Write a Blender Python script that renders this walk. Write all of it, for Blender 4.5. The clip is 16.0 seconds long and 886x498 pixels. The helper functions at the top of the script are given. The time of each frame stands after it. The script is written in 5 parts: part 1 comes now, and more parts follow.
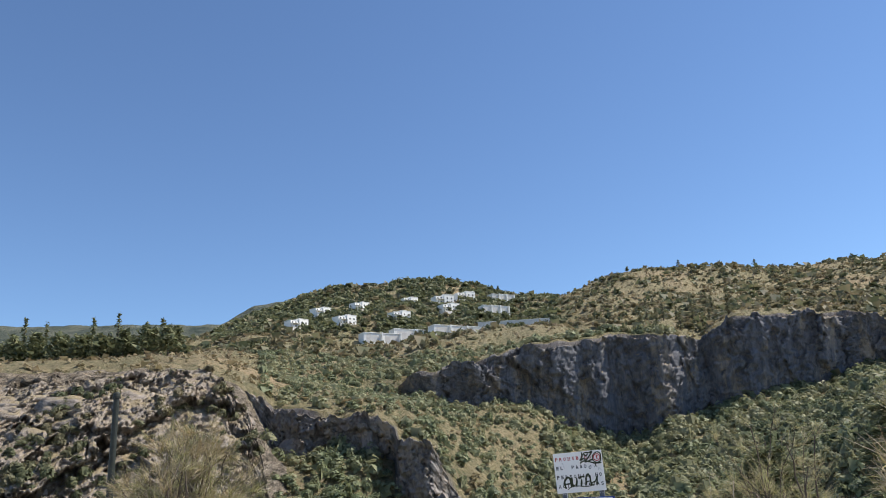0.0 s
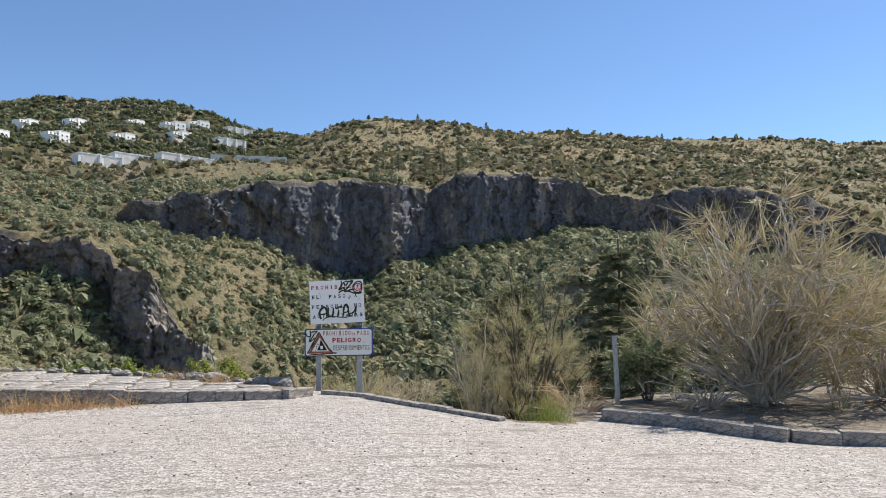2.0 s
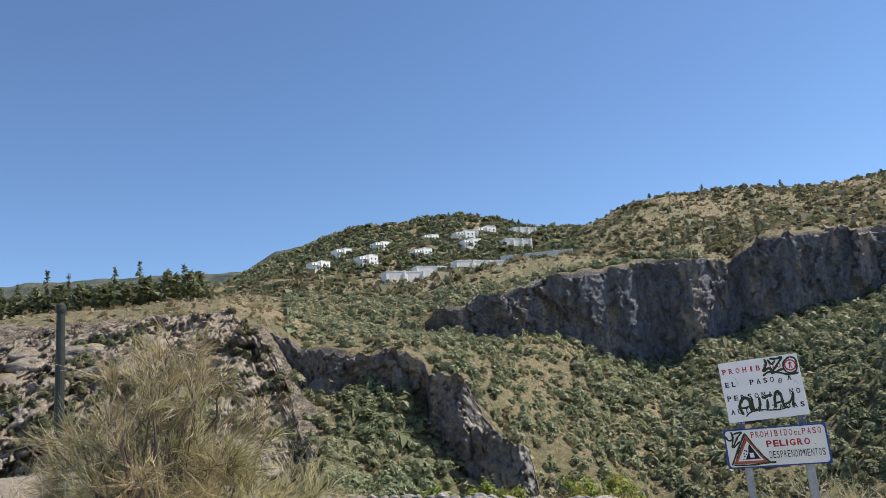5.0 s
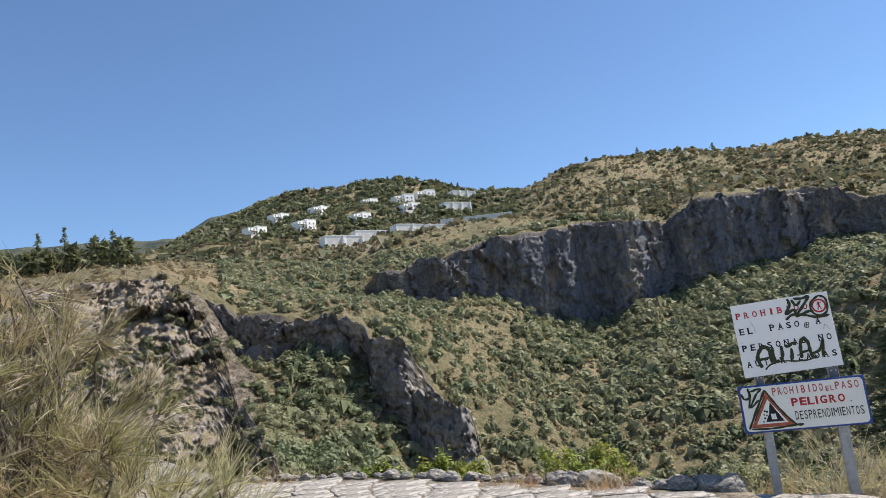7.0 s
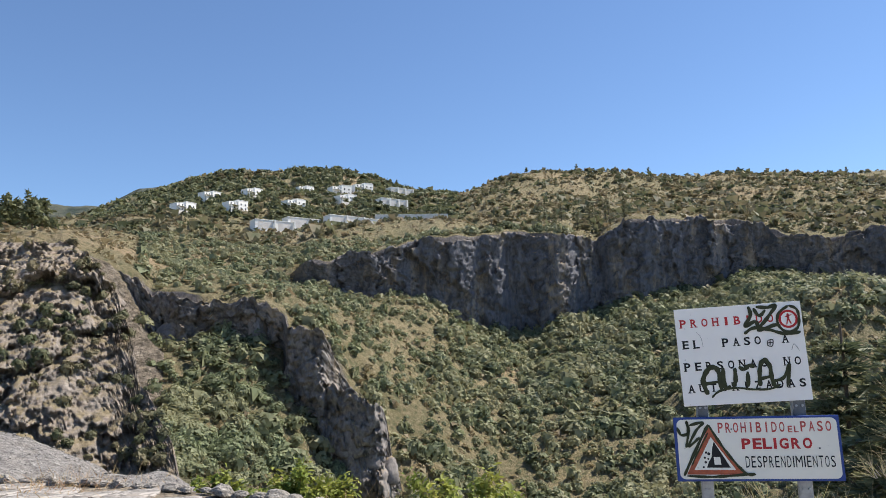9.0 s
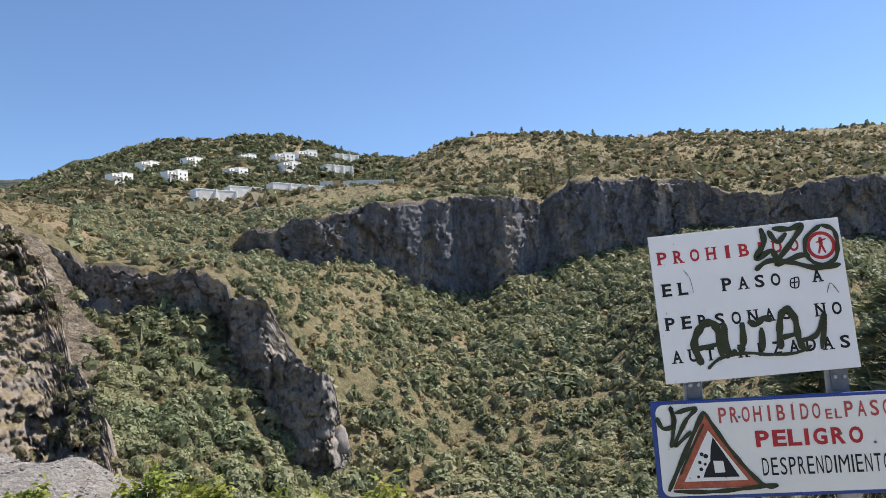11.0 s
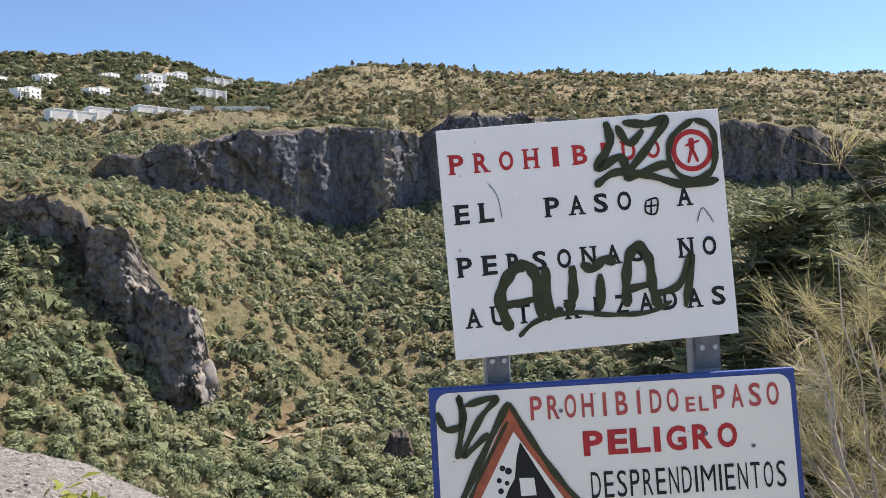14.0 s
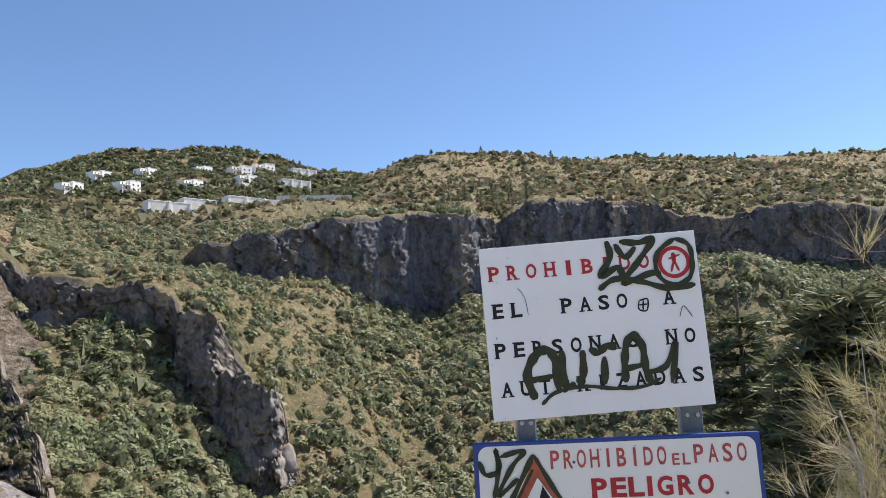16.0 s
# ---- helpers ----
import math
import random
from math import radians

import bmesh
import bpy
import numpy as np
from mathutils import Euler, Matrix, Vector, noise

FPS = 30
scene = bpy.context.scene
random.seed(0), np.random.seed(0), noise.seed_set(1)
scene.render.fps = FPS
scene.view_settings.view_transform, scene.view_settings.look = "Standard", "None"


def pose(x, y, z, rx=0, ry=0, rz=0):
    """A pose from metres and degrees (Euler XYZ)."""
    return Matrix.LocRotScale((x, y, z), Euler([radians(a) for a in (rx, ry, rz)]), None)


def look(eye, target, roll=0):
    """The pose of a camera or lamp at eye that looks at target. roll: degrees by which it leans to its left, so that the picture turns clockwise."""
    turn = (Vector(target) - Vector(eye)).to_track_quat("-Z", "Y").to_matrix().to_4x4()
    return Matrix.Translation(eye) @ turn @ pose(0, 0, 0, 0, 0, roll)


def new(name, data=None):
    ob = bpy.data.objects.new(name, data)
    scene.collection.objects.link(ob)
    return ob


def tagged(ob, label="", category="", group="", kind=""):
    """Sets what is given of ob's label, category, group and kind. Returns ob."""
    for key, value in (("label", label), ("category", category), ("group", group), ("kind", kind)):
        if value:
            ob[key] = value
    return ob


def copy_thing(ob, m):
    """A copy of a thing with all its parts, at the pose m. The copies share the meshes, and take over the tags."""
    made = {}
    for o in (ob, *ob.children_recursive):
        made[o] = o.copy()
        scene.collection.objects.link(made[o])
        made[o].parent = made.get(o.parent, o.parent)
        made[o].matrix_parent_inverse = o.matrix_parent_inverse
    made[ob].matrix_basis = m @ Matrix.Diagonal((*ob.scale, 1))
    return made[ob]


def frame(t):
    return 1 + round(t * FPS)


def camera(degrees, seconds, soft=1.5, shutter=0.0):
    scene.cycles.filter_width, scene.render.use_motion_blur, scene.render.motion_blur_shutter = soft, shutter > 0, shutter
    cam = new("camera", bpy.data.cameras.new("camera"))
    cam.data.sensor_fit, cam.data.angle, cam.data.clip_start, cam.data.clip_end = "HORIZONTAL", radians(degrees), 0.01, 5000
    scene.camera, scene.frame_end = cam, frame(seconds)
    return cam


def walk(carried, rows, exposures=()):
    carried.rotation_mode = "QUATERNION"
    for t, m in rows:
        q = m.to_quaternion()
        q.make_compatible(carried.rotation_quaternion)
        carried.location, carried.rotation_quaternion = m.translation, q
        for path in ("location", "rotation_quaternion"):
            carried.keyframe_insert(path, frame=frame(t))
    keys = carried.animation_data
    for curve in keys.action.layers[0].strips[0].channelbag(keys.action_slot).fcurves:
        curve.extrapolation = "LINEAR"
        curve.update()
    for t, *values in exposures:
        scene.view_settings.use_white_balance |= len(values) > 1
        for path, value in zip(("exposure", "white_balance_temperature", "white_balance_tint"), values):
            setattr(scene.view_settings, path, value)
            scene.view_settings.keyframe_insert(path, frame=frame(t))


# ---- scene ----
cam = camera(59.7, 16.0, 0.9)
PATH = [
    (0, (1.349, -1.821, 1.501), (1.162, 0.083, 2.083), -3.0),
    (0.5, (1.192, -1.108, 1.502), (1.155, 0.818, 2.042), -1.6),
    (1, (1.037, -0.597, 1.501), (1.154, 1.34, 1.986), -1.6),
    (1.5, (0.936, -0.086, 1.4), (1.319, 1.854, 1.704), -1.4),
    (2, (0.809, 0.43, 1.378), (1.279, 2.367, 1.541), -0.9),
    (2.5, (0.681, 0.917, 1.396), (1.023, 2.882, 1.55), -1.4),
    (3, (0.497, 1.498, 1.494), (0.572, 3.459, 1.88), -0.6),
    (3.5, (0.238, 2.264, 1.576), (0.119, 4.198, 2.073), -2.4),
    (4, (0.043, 2.885, 1.547), (-0.175, 4.813, 2.033), -4.1),
    (6.5, (-0.898, 5.615, 1.621), (-1.115, 7.571, 1.975), -7.0),
    (7, (-0.87, 6.249, 1.575), (-0.976, 8.22, 1.901), -6.6),
    (7.5, (-0.779, 6.831, 1.578), (-0.891, 8.806, 1.876), -6.7),
    (8, (-0.693, 7.45, 1.561), (-0.712, 9.426, 1.873), -4.7),
    (8.5, (-0.497, 8.054, 1.562), (-0.425, 10.025, 1.893), -3.2),
    (9, (-0.371, 8.638, 1.537), (-0.305, 10.613, 1.849), -1.7),
    (11.5, (0.436, 11.503, 1.527), (0.704, 13.48, 1.667), -4.1),
    (12, (0.646, 11.928, 1.485), (1.003, 13.896, 1.477), -3.7),
    (12.5, (0.826, 12.267, 1.466), (1.192, 14.219, 1.228), -3.6),
    (13, (0.89, 12.47, 1.475), (1.175, 14.426, 1.17), -4.5),
    (13.5, (0.972, 12.507, 1.515), (1.233, 14.485, 1.374), -3.9),
    (14, (1.114, 12.489, 1.536), (1.608, 14.427, 1.565), -3.1),
    (14.5, (1.189, 12.427, 1.523), (1.861, 14.309, 1.612), -2.7),
    (15, (1.179, 12.255, 1.479), (1.898, 14.12, 1.545), -2.3),
    (15.5, (1.122, 11.915, 1.478), (1.777, 13.803, 1.556), -2.7),
    (16, (1.054, 11.547, 1.528), (1.359, 13.507, 1.786), -2.9),
]
walk(cam, [(t, look(eye, goal, lean)) for t, eye, goal, lean in PATH],
     ((0, .47, 6500, 10), (4, .47, 6500, 10), (6.5, .52, 6550, 10), (9, .57, 6600, 11), (11.5, .72, 6700, 12), (12.3, .97, 6850, 13),
      (13.2, 1.0, 7000, 13), (14, .81, 6850, 13), (15, .74, 6800, 13), (16, .64, 6700, 13)))

# ---- light ----
SUN_ELEV, SUN_AZ = radians(54), radians(73)   # azimuth counted from straight ahead (+y) towards the right (+x)
world = bpy.data.worlds.new("clear_sky")
scene.world = world
world.use_nodes = True
wn = world.node_tree
sky = wn.nodes.new("ShaderNodeTexSky")
sky.sky_type, sky.sun_disc = "NISHITA", False
sky.sun_elevation, sky.sun_rotation = SUN_ELEV, SUN_AZ
sky.altitude, sky.air_density, sky.dust_density, sky.ozone_density = 700, 1.0, 0.05, 6.5
wn.links.new(sky.outputs[0], wn.nodes["Background"].inputs[0])
wn.nodes["Background"].inputs[1].default_value = 0.112
sun_data = bpy.data.lights.new("sun", "SUN")
sun_data.energy, sun_data.angle, sun_data.color = 5.0, radians(0.53), (1.0, 0.94, 0.85)
sun = new("sun", sun_data)
sun_dir = Vector((math.sin(SUN_AZ) * math.cos(SUN_ELEV), math.cos(SUN_AZ) * math.cos(SUN_ELEV), math.sin(SUN_ELEV)))
sun.matrix_world = look(sun_dir * 100, (0, 0, 0))


# ---- material helpers ----
class Nodes:
    """A small wrapper to write node materials in few lines."""

    def __init__(self, name, rough=0.8, metal=0.0):
        self.mat = bpy.data.materials.new(name)
        self.mat.use_nodes = True
        self.t = self.mat.node_tree
        self.b = self.t.nodes["Principled BSDF"]
        self.b.inputs["Roughness"].default_value = rough
        self.b.inputs["Metallic"].default_value = metal
        self.b.inputs["Specular IOR Level"].default_value = 0.25
        self.co = self.t.nodes.new("ShaderNodeTexCoord").outputs["Object"]

    def link(self, a, b):
        self.t.links.new(a, b)

    def noise(self, scale, detail=4, rough=0.6, stretch=None):
        n = self.t.nodes.new("ShaderNodeTexNoise")
        n.inputs["Scale"].default_value, n.inputs["Detail"].default_value, n.inputs["Roughness"].default_value = scale, detail, rough
        src = self.co
        if stretch:
            m = self.t.nodes.new("ShaderNodeMapping")
            m.inputs["Scale"].default_value = stretch
            self.link(self.co, m.inputs[0])
            src = m.outputs[0]
        self.link(src, n.inputs["Vector"])
        return n.outputs[0]

    def voronoi(self, scale, out="Distance", feature="F1", stretch=None, warp=0.0):
        n = self.t.nodes.new("ShaderNodeTexVoronoi")
        n.feature = feature
        n.inputs["Scale"].default_value = scale
        src = self.co
        if warp:
            w = self.t.nodes.new("ShaderNodeTexNoise")
            w.inputs["Scale"].default_value, w.inputs["Detail"].default_value = scale * 1.7, 4
            self.link(src, w.inputs["Vector"])
            a = self.t.nodes.new("ShaderNodeVectorMath")
            a.operation = "MULTIPLY_ADD"
            a.inputs[1].default_value = (warp / scale,) * 3
            self.link(w.outputs["Color"], a.inputs[0])
            self.link(src, a.inputs[2])
            src = a.outputs[0]
        if stretch:
            m = self.t.nodes.new("ShaderNodeMapping")
            m.inputs["Scale"].default_value = stretch
            self.link(src, m.inputs[0])
            src = m.outputs[0]
        self.link(src, n.inputs["Vector"])
        return n.outputs[out]

    def ramp(self, src, *stops):
        n = self.t.nodes.new("ShaderNodeValToRGB")
        while len(n.color_ramp.elements) < len(stops):
            n.color_ramp.elements.new(0.5)
        for e, (p, c) in zip(n.color_ramp.elements, stops):
            e.position = p
            e.color = (*c, 1) if hasattr(c, "__len__") else (c, c, c, 1)
        self.link(src, n.inputs[0])
        return n.outputs[0]

    def mix(self, fac, a, b, kind="MIX"):
        n = self.t.nodes.new("ShaderNodeMix")
        n.data_type, n.blend_type = "RGBA", kind
        for sock, v in ((n.inputs[0], fac), (n.inputs[6], a), (n.inputs[7], b)):
            if hasattr(v, "is_linked"):
                self.link(v, sock)
            elif hasattr(v, "__len__"):
                sock.default_value = (*v, 1)
            else:
                sock.default_value = v if sock == n.inputs[0] else (v, v, v, 1)
        return n.outputs[2]

    def slope(self):
        g = self.t.nodes.new("ShaderNodeNewGeometry")
        s = self.t.nodes.new("ShaderNodeSeparateXYZ")
        self.link(g.outputs["Normal"], s.inputs[0])
        return s.outputs[2]

    def island(self):
        return self.t.nodes.new("ShaderNodeNewGeometry").outputs["Random Per Island"]

    def objrand(self):
        return self.t.nodes.new("ShaderNodeObjectInfo").outputs["Random"]

    def bump(self, src, strength=0.5, distance=0.02):
        n = self.t.nodes.new("ShaderNodeBump")
        n.inputs["Strength"].default_value, n.inputs["Distance"].default_value = strength, distance
        self.link(src, n.inputs["Height"])
        self.link(n.outputs[0], self.b.inputs["Normal"])

    def color(self, src):
        if hasattr(src, "is_linked"):
            self.link(src, self.b.inputs["Base Color"])
        else:
            self.b.inputs["Base Color"].default_value = (*src, 1)
        return self.mat


def leaf_material(name, dark, light, dry, patch=0.15, through_light=0.25):
    n = Nodes(name, 0.6)
    base = n.mix(n.island(), dark, light)
    c = n.mix(n.ramp(n.noise(patch, 3), (0.42, 0.0), (0.62, 1.0)), base, dry)
    n.b.inputs["Transmission Weight"].default_value = 0.0
    n.b.inputs["Subsurface Weight"].default_value = 0.0
    tr = n.t.nodes.new("ShaderNodeBsdfTranslucent")
    n.link(c, tr.inputs[0])
    mx = n.t.nodes.new("ShaderNodeMixShader")
    mx.inputs[0].default_value = through_light
    n.link(n.b.outputs[0], mx.inputs[1])
    n.link(tr.outputs[0], mx.inputs[2])
    n.link(mx.outputs[0], n.t.nodes["Material Output"].inputs[0])
    return n.color(c)


def gravel_material():
    n = Nodes("pale_gravel", 0.95)
    fine = n.voronoi(38, "Color")
    c = n.mix(n.ramp(n.mix(0.5, fine, n.noise(30, 4, 0.85)), (0.34, 0.0), (0.62, 1.0)), (0.20, 0.18, 0.158), (0.53, 0.49, 0.445))
    c = n.mix(n.ramp(n.noise(0.35, 5), (0.4, 0.0), (0.62, 0.45)), c, (0.40, 0.345, 0.29))
    c = n.mix(n.ramp(n.noise(2.2, 4, 0.7, (0.35, 1.6, 1)), (0.54, 0.0), (0.66, 0.7)), c, (0.19, 0.165, 0.135))
    c = n.mix(n.ramp(n.noise(11, 5, 0.8, (0.6, 1, 1)), (0.40, 0.55), (0.52, 0.0)), c, (0.16, 0.14, 0.12))
    c = n.mix(n.ramp(n.noise(19, 3, 0.7), (0.60, 0.0), (0.68, 0.7)), c, (0.52, 0.49, 0.455))
    n.bump(n.mix(0.5, n.voronoi(38), n.noise(17, 5, 0.8)), 0.7, 0.03)
    return n.color(c)


def hill_material():
    """Dry grass, bare soil and olive patches; rock where it is steep."""
    n = Nodes("hillside", 0.95)
    grass = n.mix(n.ramp(n.noise(0.05, 6, 0.7), (0.38, 0.0), (0.6, 1.0)), (0.20, 0.175, 0.09), (0.36, 0.28, 0.165))
    grass = n.mix(n.ramp(n.noise(0.6, 5, 0.75), (0.40, 0.0), (0.62, 0.8)), grass, (0.15, 0.15, 0.07))
    grass = n.mix(n.ramp(n.noise(2.2, 6, 0.8), (0.46, 0.0), (0.58, 0.75)), grass, (0.14, 0.125, 0.062))
    grass = n.mix(n.ramp(n.noise(4.5, 5, 0.8), (0.54, 0.0), (0.66, 0.6)), grass, (0.355, 0.285, 0.18))
    grass = n.mix(n.ramp(n.noise(0.28, 7, 0.85), (0.50, 0.0), (0.60, 0.8)), grass, (0.13, 0.125, 0.065))
    grass = n.mix(n.ramp(n.noise(0.012, 3), (0.55, 0.0), (0.68, 0.6)), grass, (0.40, 0.28, 0.17))
    grass = n.mix(n.ramp(n.noise(1.2, 4, 0.7), (0.50, 0.0), (0.60, 0.7)), grass, (0.345, 0.275, 0.17))
    grass = n.mix(n.ramp(n.voronoi(0.62, "Distance", "F1", None, 0.5), (0.18, 0.85), (0.44, 0.0)), grass, (0.115, 0.12, 0.058))
    rock = n.mix(n.ramp(n.noise(0.9, 9, 0.85, (1, 1, 0.16)), (0.36, 0.0), (0.66, 1.0)), (0.16, 0.147, 0.142), (0.27, 0.247, 0.23))
    rock = n.mix(n.ramp(n.noise(0.07, 4, 0.6, (1, 1, 0.4)), (0.52, 0.0), (0.66, 0.6)), rock, (0.27, 0.205, 0.15))
    rock = n.mix(n.ramp(n.noise(1.3, 6, 0.75, (1, 1, 0.22)), (0.50, 0.0), (0.66, 0.4)), rock, (0.125, 0.115, 0.11))
    rock = n.mix(n.ramp(n.noise(0.55, 5, 0.7, (1, 1, 0.3)), (0.60, 0.0), (0.72, 0.6)), rock, (0.36, 0.285, 0.215))
    rock = n.mix(1.0, rock, n.ramp(n.voronoi(0.5, "Color", "F1", (1, 1, 0.35), 0.6), (0.2, 0.75), (0.7, 1.0)), "MULTIPLY")
    rock = n.mix(n.ramp(n.voronoi(0.34, "Distance", "DISTANCE_TO_EDGE", (1, 1, 0.3), 0.7), (0.0, 0.5), (0.05, 0.0)), rock, (0.05, 0.048, 0.05))
    c = n.mix(n.ramp(n.slope(), (0.46, 1.0), (0.60, 0.0)), grass, rock)
    n.bump(n.mix(0.5, n.noise(0.7, 9, 0.8, (1, 1, 0.35)), n.noise(2.6, 8, 0.85, (1, 1, 0.6))), 1.0, 1.3)
    return n.color(c)


def rock_material(name, dark, light, tint, scale=0.35, relief=0.7, layers=1.8):
    """Broken rock: blocks that differ in tone, dark cracks between them, stains over all."""
    n = Nodes(name, 0.92)
    c = n.mix(n.ramp(n.noise(scale, 9, 0.78, (1, 1, layers)), (0.36, 0.0), (0.64, 1.0)), dark, light)
    c = n.mix(n.ramp(n.noise(scale * 0.4, 4), (0.5, 0.0), (0.68, 0.8)), c, tint)
    cells = n.ramp(n.voronoi(scale * 2.6, "Color", "F1", (1, 1, layers), 0.5), (0.2, 0.6), (0.7, 1.0))
    c = n.mix(1.0, c, cells, "MULTIPLY")
    for k, w in ((1.5, 0.05), (4.2, 0.07)):
        edge = n.voronoi(scale * k, "Distance", "DISTANCE_TO_EDGE", (1, 1, layers * 1.3), 0.6)
        c = n.mix(n.ramp(edge, (0.0, 0.75), (w, 0.0)), c, tuple(0.3 * v for v in dark))
    blocks = n.voronoi(scale * 2.0, "Distance", "F1", (1, 1, layers), 0.5)
    n.bump(n.mix(0.5, blocks, n.noise(scale * 5, 9, 0.8, (1, 1, layers))), 1.0, relief)
    return n.color(c)


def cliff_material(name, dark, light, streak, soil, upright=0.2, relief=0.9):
    """Weathered rock face: stained down its height, tan in streaks, dry grass and soil on its ledges."""
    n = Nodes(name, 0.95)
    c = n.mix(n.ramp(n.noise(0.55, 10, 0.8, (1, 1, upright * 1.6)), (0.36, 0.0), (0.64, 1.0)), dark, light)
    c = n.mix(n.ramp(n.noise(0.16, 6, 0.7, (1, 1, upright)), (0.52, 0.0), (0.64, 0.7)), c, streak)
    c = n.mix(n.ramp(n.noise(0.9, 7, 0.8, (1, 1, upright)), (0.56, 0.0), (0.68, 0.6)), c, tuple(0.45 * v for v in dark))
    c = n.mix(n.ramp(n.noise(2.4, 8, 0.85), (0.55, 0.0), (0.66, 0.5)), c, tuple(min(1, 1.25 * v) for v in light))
    ledge = n.mix(n.ramp(n.noise(1.1, 6, 0.8), (0.42, 0.0), (0.58, 1.0)), soil, tuple(0.62 * v for v in soil))
    patchy = n.mix(1.0, n.ramp(n.slope(), (0.58, 0.0), (0.80, 1.0)), n.ramp(n.noise(0.35, 6, 0.75), (0.40, 0.15), (0.56, 1.0)), "MULTIPLY")
    c = n.mix(patchy, c, ledge)
    n.bump(n.mix(0.5, n.noise(0.9, 9, 0.8, (1, 1, upright * 2)), n.noise(3.2, 8, 0.85)), 1.0, relief)
    return n.color(c)


def plain(name, colour, rough=0.6, metal=0.0, vary=0.12, scale=6.0, relief=0.0):
    n = Nodes(name, rough, metal)
    dark = tuple(v * (1 - vary) for v in colour)
    c = n.mix(n.ramp(n.noise(scale, 5, 0.65), (0.35, 0.0), (0.65, 1.0)), dark, colour)
    if relief:
        n.bump(n.noise(scale * 4, 5), 0.5, relief)
    return n.color(c)


def sign_material(name, colour):
    """Painted sheet metal, dulled, with specks and faint scratches."""
    n = Nodes(name, 0.42)
    n.b.inputs["Specular IOR Level"].default_value = 0.4
    c = n.mix(n.ramp(n.noise(2.5, 5, 0.7), (0.35, 0.0), (0.7, 0.25)), colour, tuple(0.75 * v for v in colour))
    c = n.mix(n.ramp(n.noise(34, 3, 0.6), (0.70, 0.0), (0.74, 0.7)), c, (0.22, 0.2, 0.18))
    c = n.mix(n.ramp(n.noise(9, 5, 0.8, (1, 6, 1)), (0.70, 0.0), (0.78, 0.35)), c, (0.35, 0.33, 0.31))
    return n.color(c)


M_GRAVEL = gravel_material()
M_HILL = hill_material()
M_OUTCROP = rock_material("pale_limestone", (0.20, 0.165, 0.125), (0.54, 0.455, 0.355), (0.44, 0.34, 0.22), 0.30, 2.6)
# the cliff's dark, bluish shade is put into its base colours
M_CLIFF = cliff_material("shade_tinted_limestone", (0.075, 0.079, 0.098), (0.20, 0.195, 0.205), (0.36, 0.29, 0.215), (0.36, 0.27, 0.155), 0.2, 0.22)
M_BANDROCK = cliff_material("grey_limestone", (0.12, 0.112, 0.112), (0.34, 0.305, 0.275), (0.46, 0.37, 0.28), (0.34, 0.26, 0.15), 0.4, 0.2)
M_RIDGE = cliff_material("pale_layered_limestone", (0.15, 0.128, 0.108), (0.44, 0.38, 0.325), (0.37, 0.285, 0.215), (0.31, 0.25, 0.15), 1.3, 0.4)
M_CRAG = rock_material("grey_crag", (0.17, 0.145, 0.125), (0.40, 0.34, 0.28), (0.40, 0.31, 0.22), 0.32, 2.4, 0.6)
def far_wood_material():
    n = Nodes("distant_woods", 1.0)
    c = n.mix(n.ramp(n.noise(0.02, 8, 0.75), (0.38, 0.0), (0.6, 1.0)), (0.045, 0.062, 0.05), (0.13, 0.135, 0.10))
    n.bump(n.noise(0.06, 8, 0.8), 1.0, 8)
    return n.color(c)


M_FARWOOD = far_wood_material()
M_STONE = rock_material("wall_stone", (0.32, 0.29, 0.25), (0.63, 0.585, 0.52), (0.54, 0.46, 0.37), 3.5, 0.05)
M_SCREE = rock_material("scree_stone", (0.27, 0.253, 0.235), (0.52, 0.485, 0.445), (0.43, 0.39, 0.345), 2.2, 0.25)
M_KERB = rock_material("kerb_stone", (0.30, 0.265, 0.23), (0.54, 0.49, 0.43), (0.46, 0.36, 0.27), 2.2, 0.04)
M_FLAG = rock_material("paving_stone", (0.36, 0.33, 0.295), (0.58, 0.54, 0.485), (0.50, 0.42, 0.34), 1.4, 0.03)
M_SOIL = rock_material("dry_soil", (0.22, 0.18, 0.13), (0.40, 0.335, 0.25), (0.30, 0.24, 0.165), 2.5, 0.06)
M_WHITE = sign_material("white_sheet", (0.87, 0.85, 0.80))
M_CREAM = sign_material("cream_sheet", (0.85, 0.81, 0.70))
M_BLUE = sign_material("blue_border", (0.02, 0.055, 0.24))
M_RED = plain("red_paint", (0.52, 0.035, 0.038), 0.5, 0, 0.3, 20)
M_REDFADE = plain("faded_red_paint", (0.56, 0.10, 0.085), 0.5, 0, 0.35, 30)
M_ORANGE = plain("weathered_orange_paint", (0.50, 0.13, 0.065), 0.5, 0, 0.4, 22)
M_BLACK = plain("black_paint", (0.014, 0.014, 0.015), 0.5, 0, 0.2)
M_SPRAY = plain("dark_green_spray", (0.045, 0.052, 0.022), 0.55, 0, 0.3, 25)
M_GALV = plain("galvanised_steel", (0.44, 0.45, 0.45), 0.5, 0.55, 0.28, 14)
M_BRACKET = plain("dull_bracket_steel", (0.16, 0.17, 0.18), 0.5, 0.6, 0.3, 20)
M_LAMPPOST = plain("dark_green_iron", (0.045, 0.05, 0.042), 0.5, 0.2, 0.3, 8)
M_LIME = plain("whitewash", (0.88, 0.86, 0.81), 0.8, 0, 0.1, 0.5)
M_GREYWALL = plain("grey_render_wall", (0.74, 0.70, 0.65), 0.85, 0, 0.2, 0.4)
M_PANE = plain("dark_window_glass", (0.03, 0.035, 0.045), 0.12, 0, 0.1)
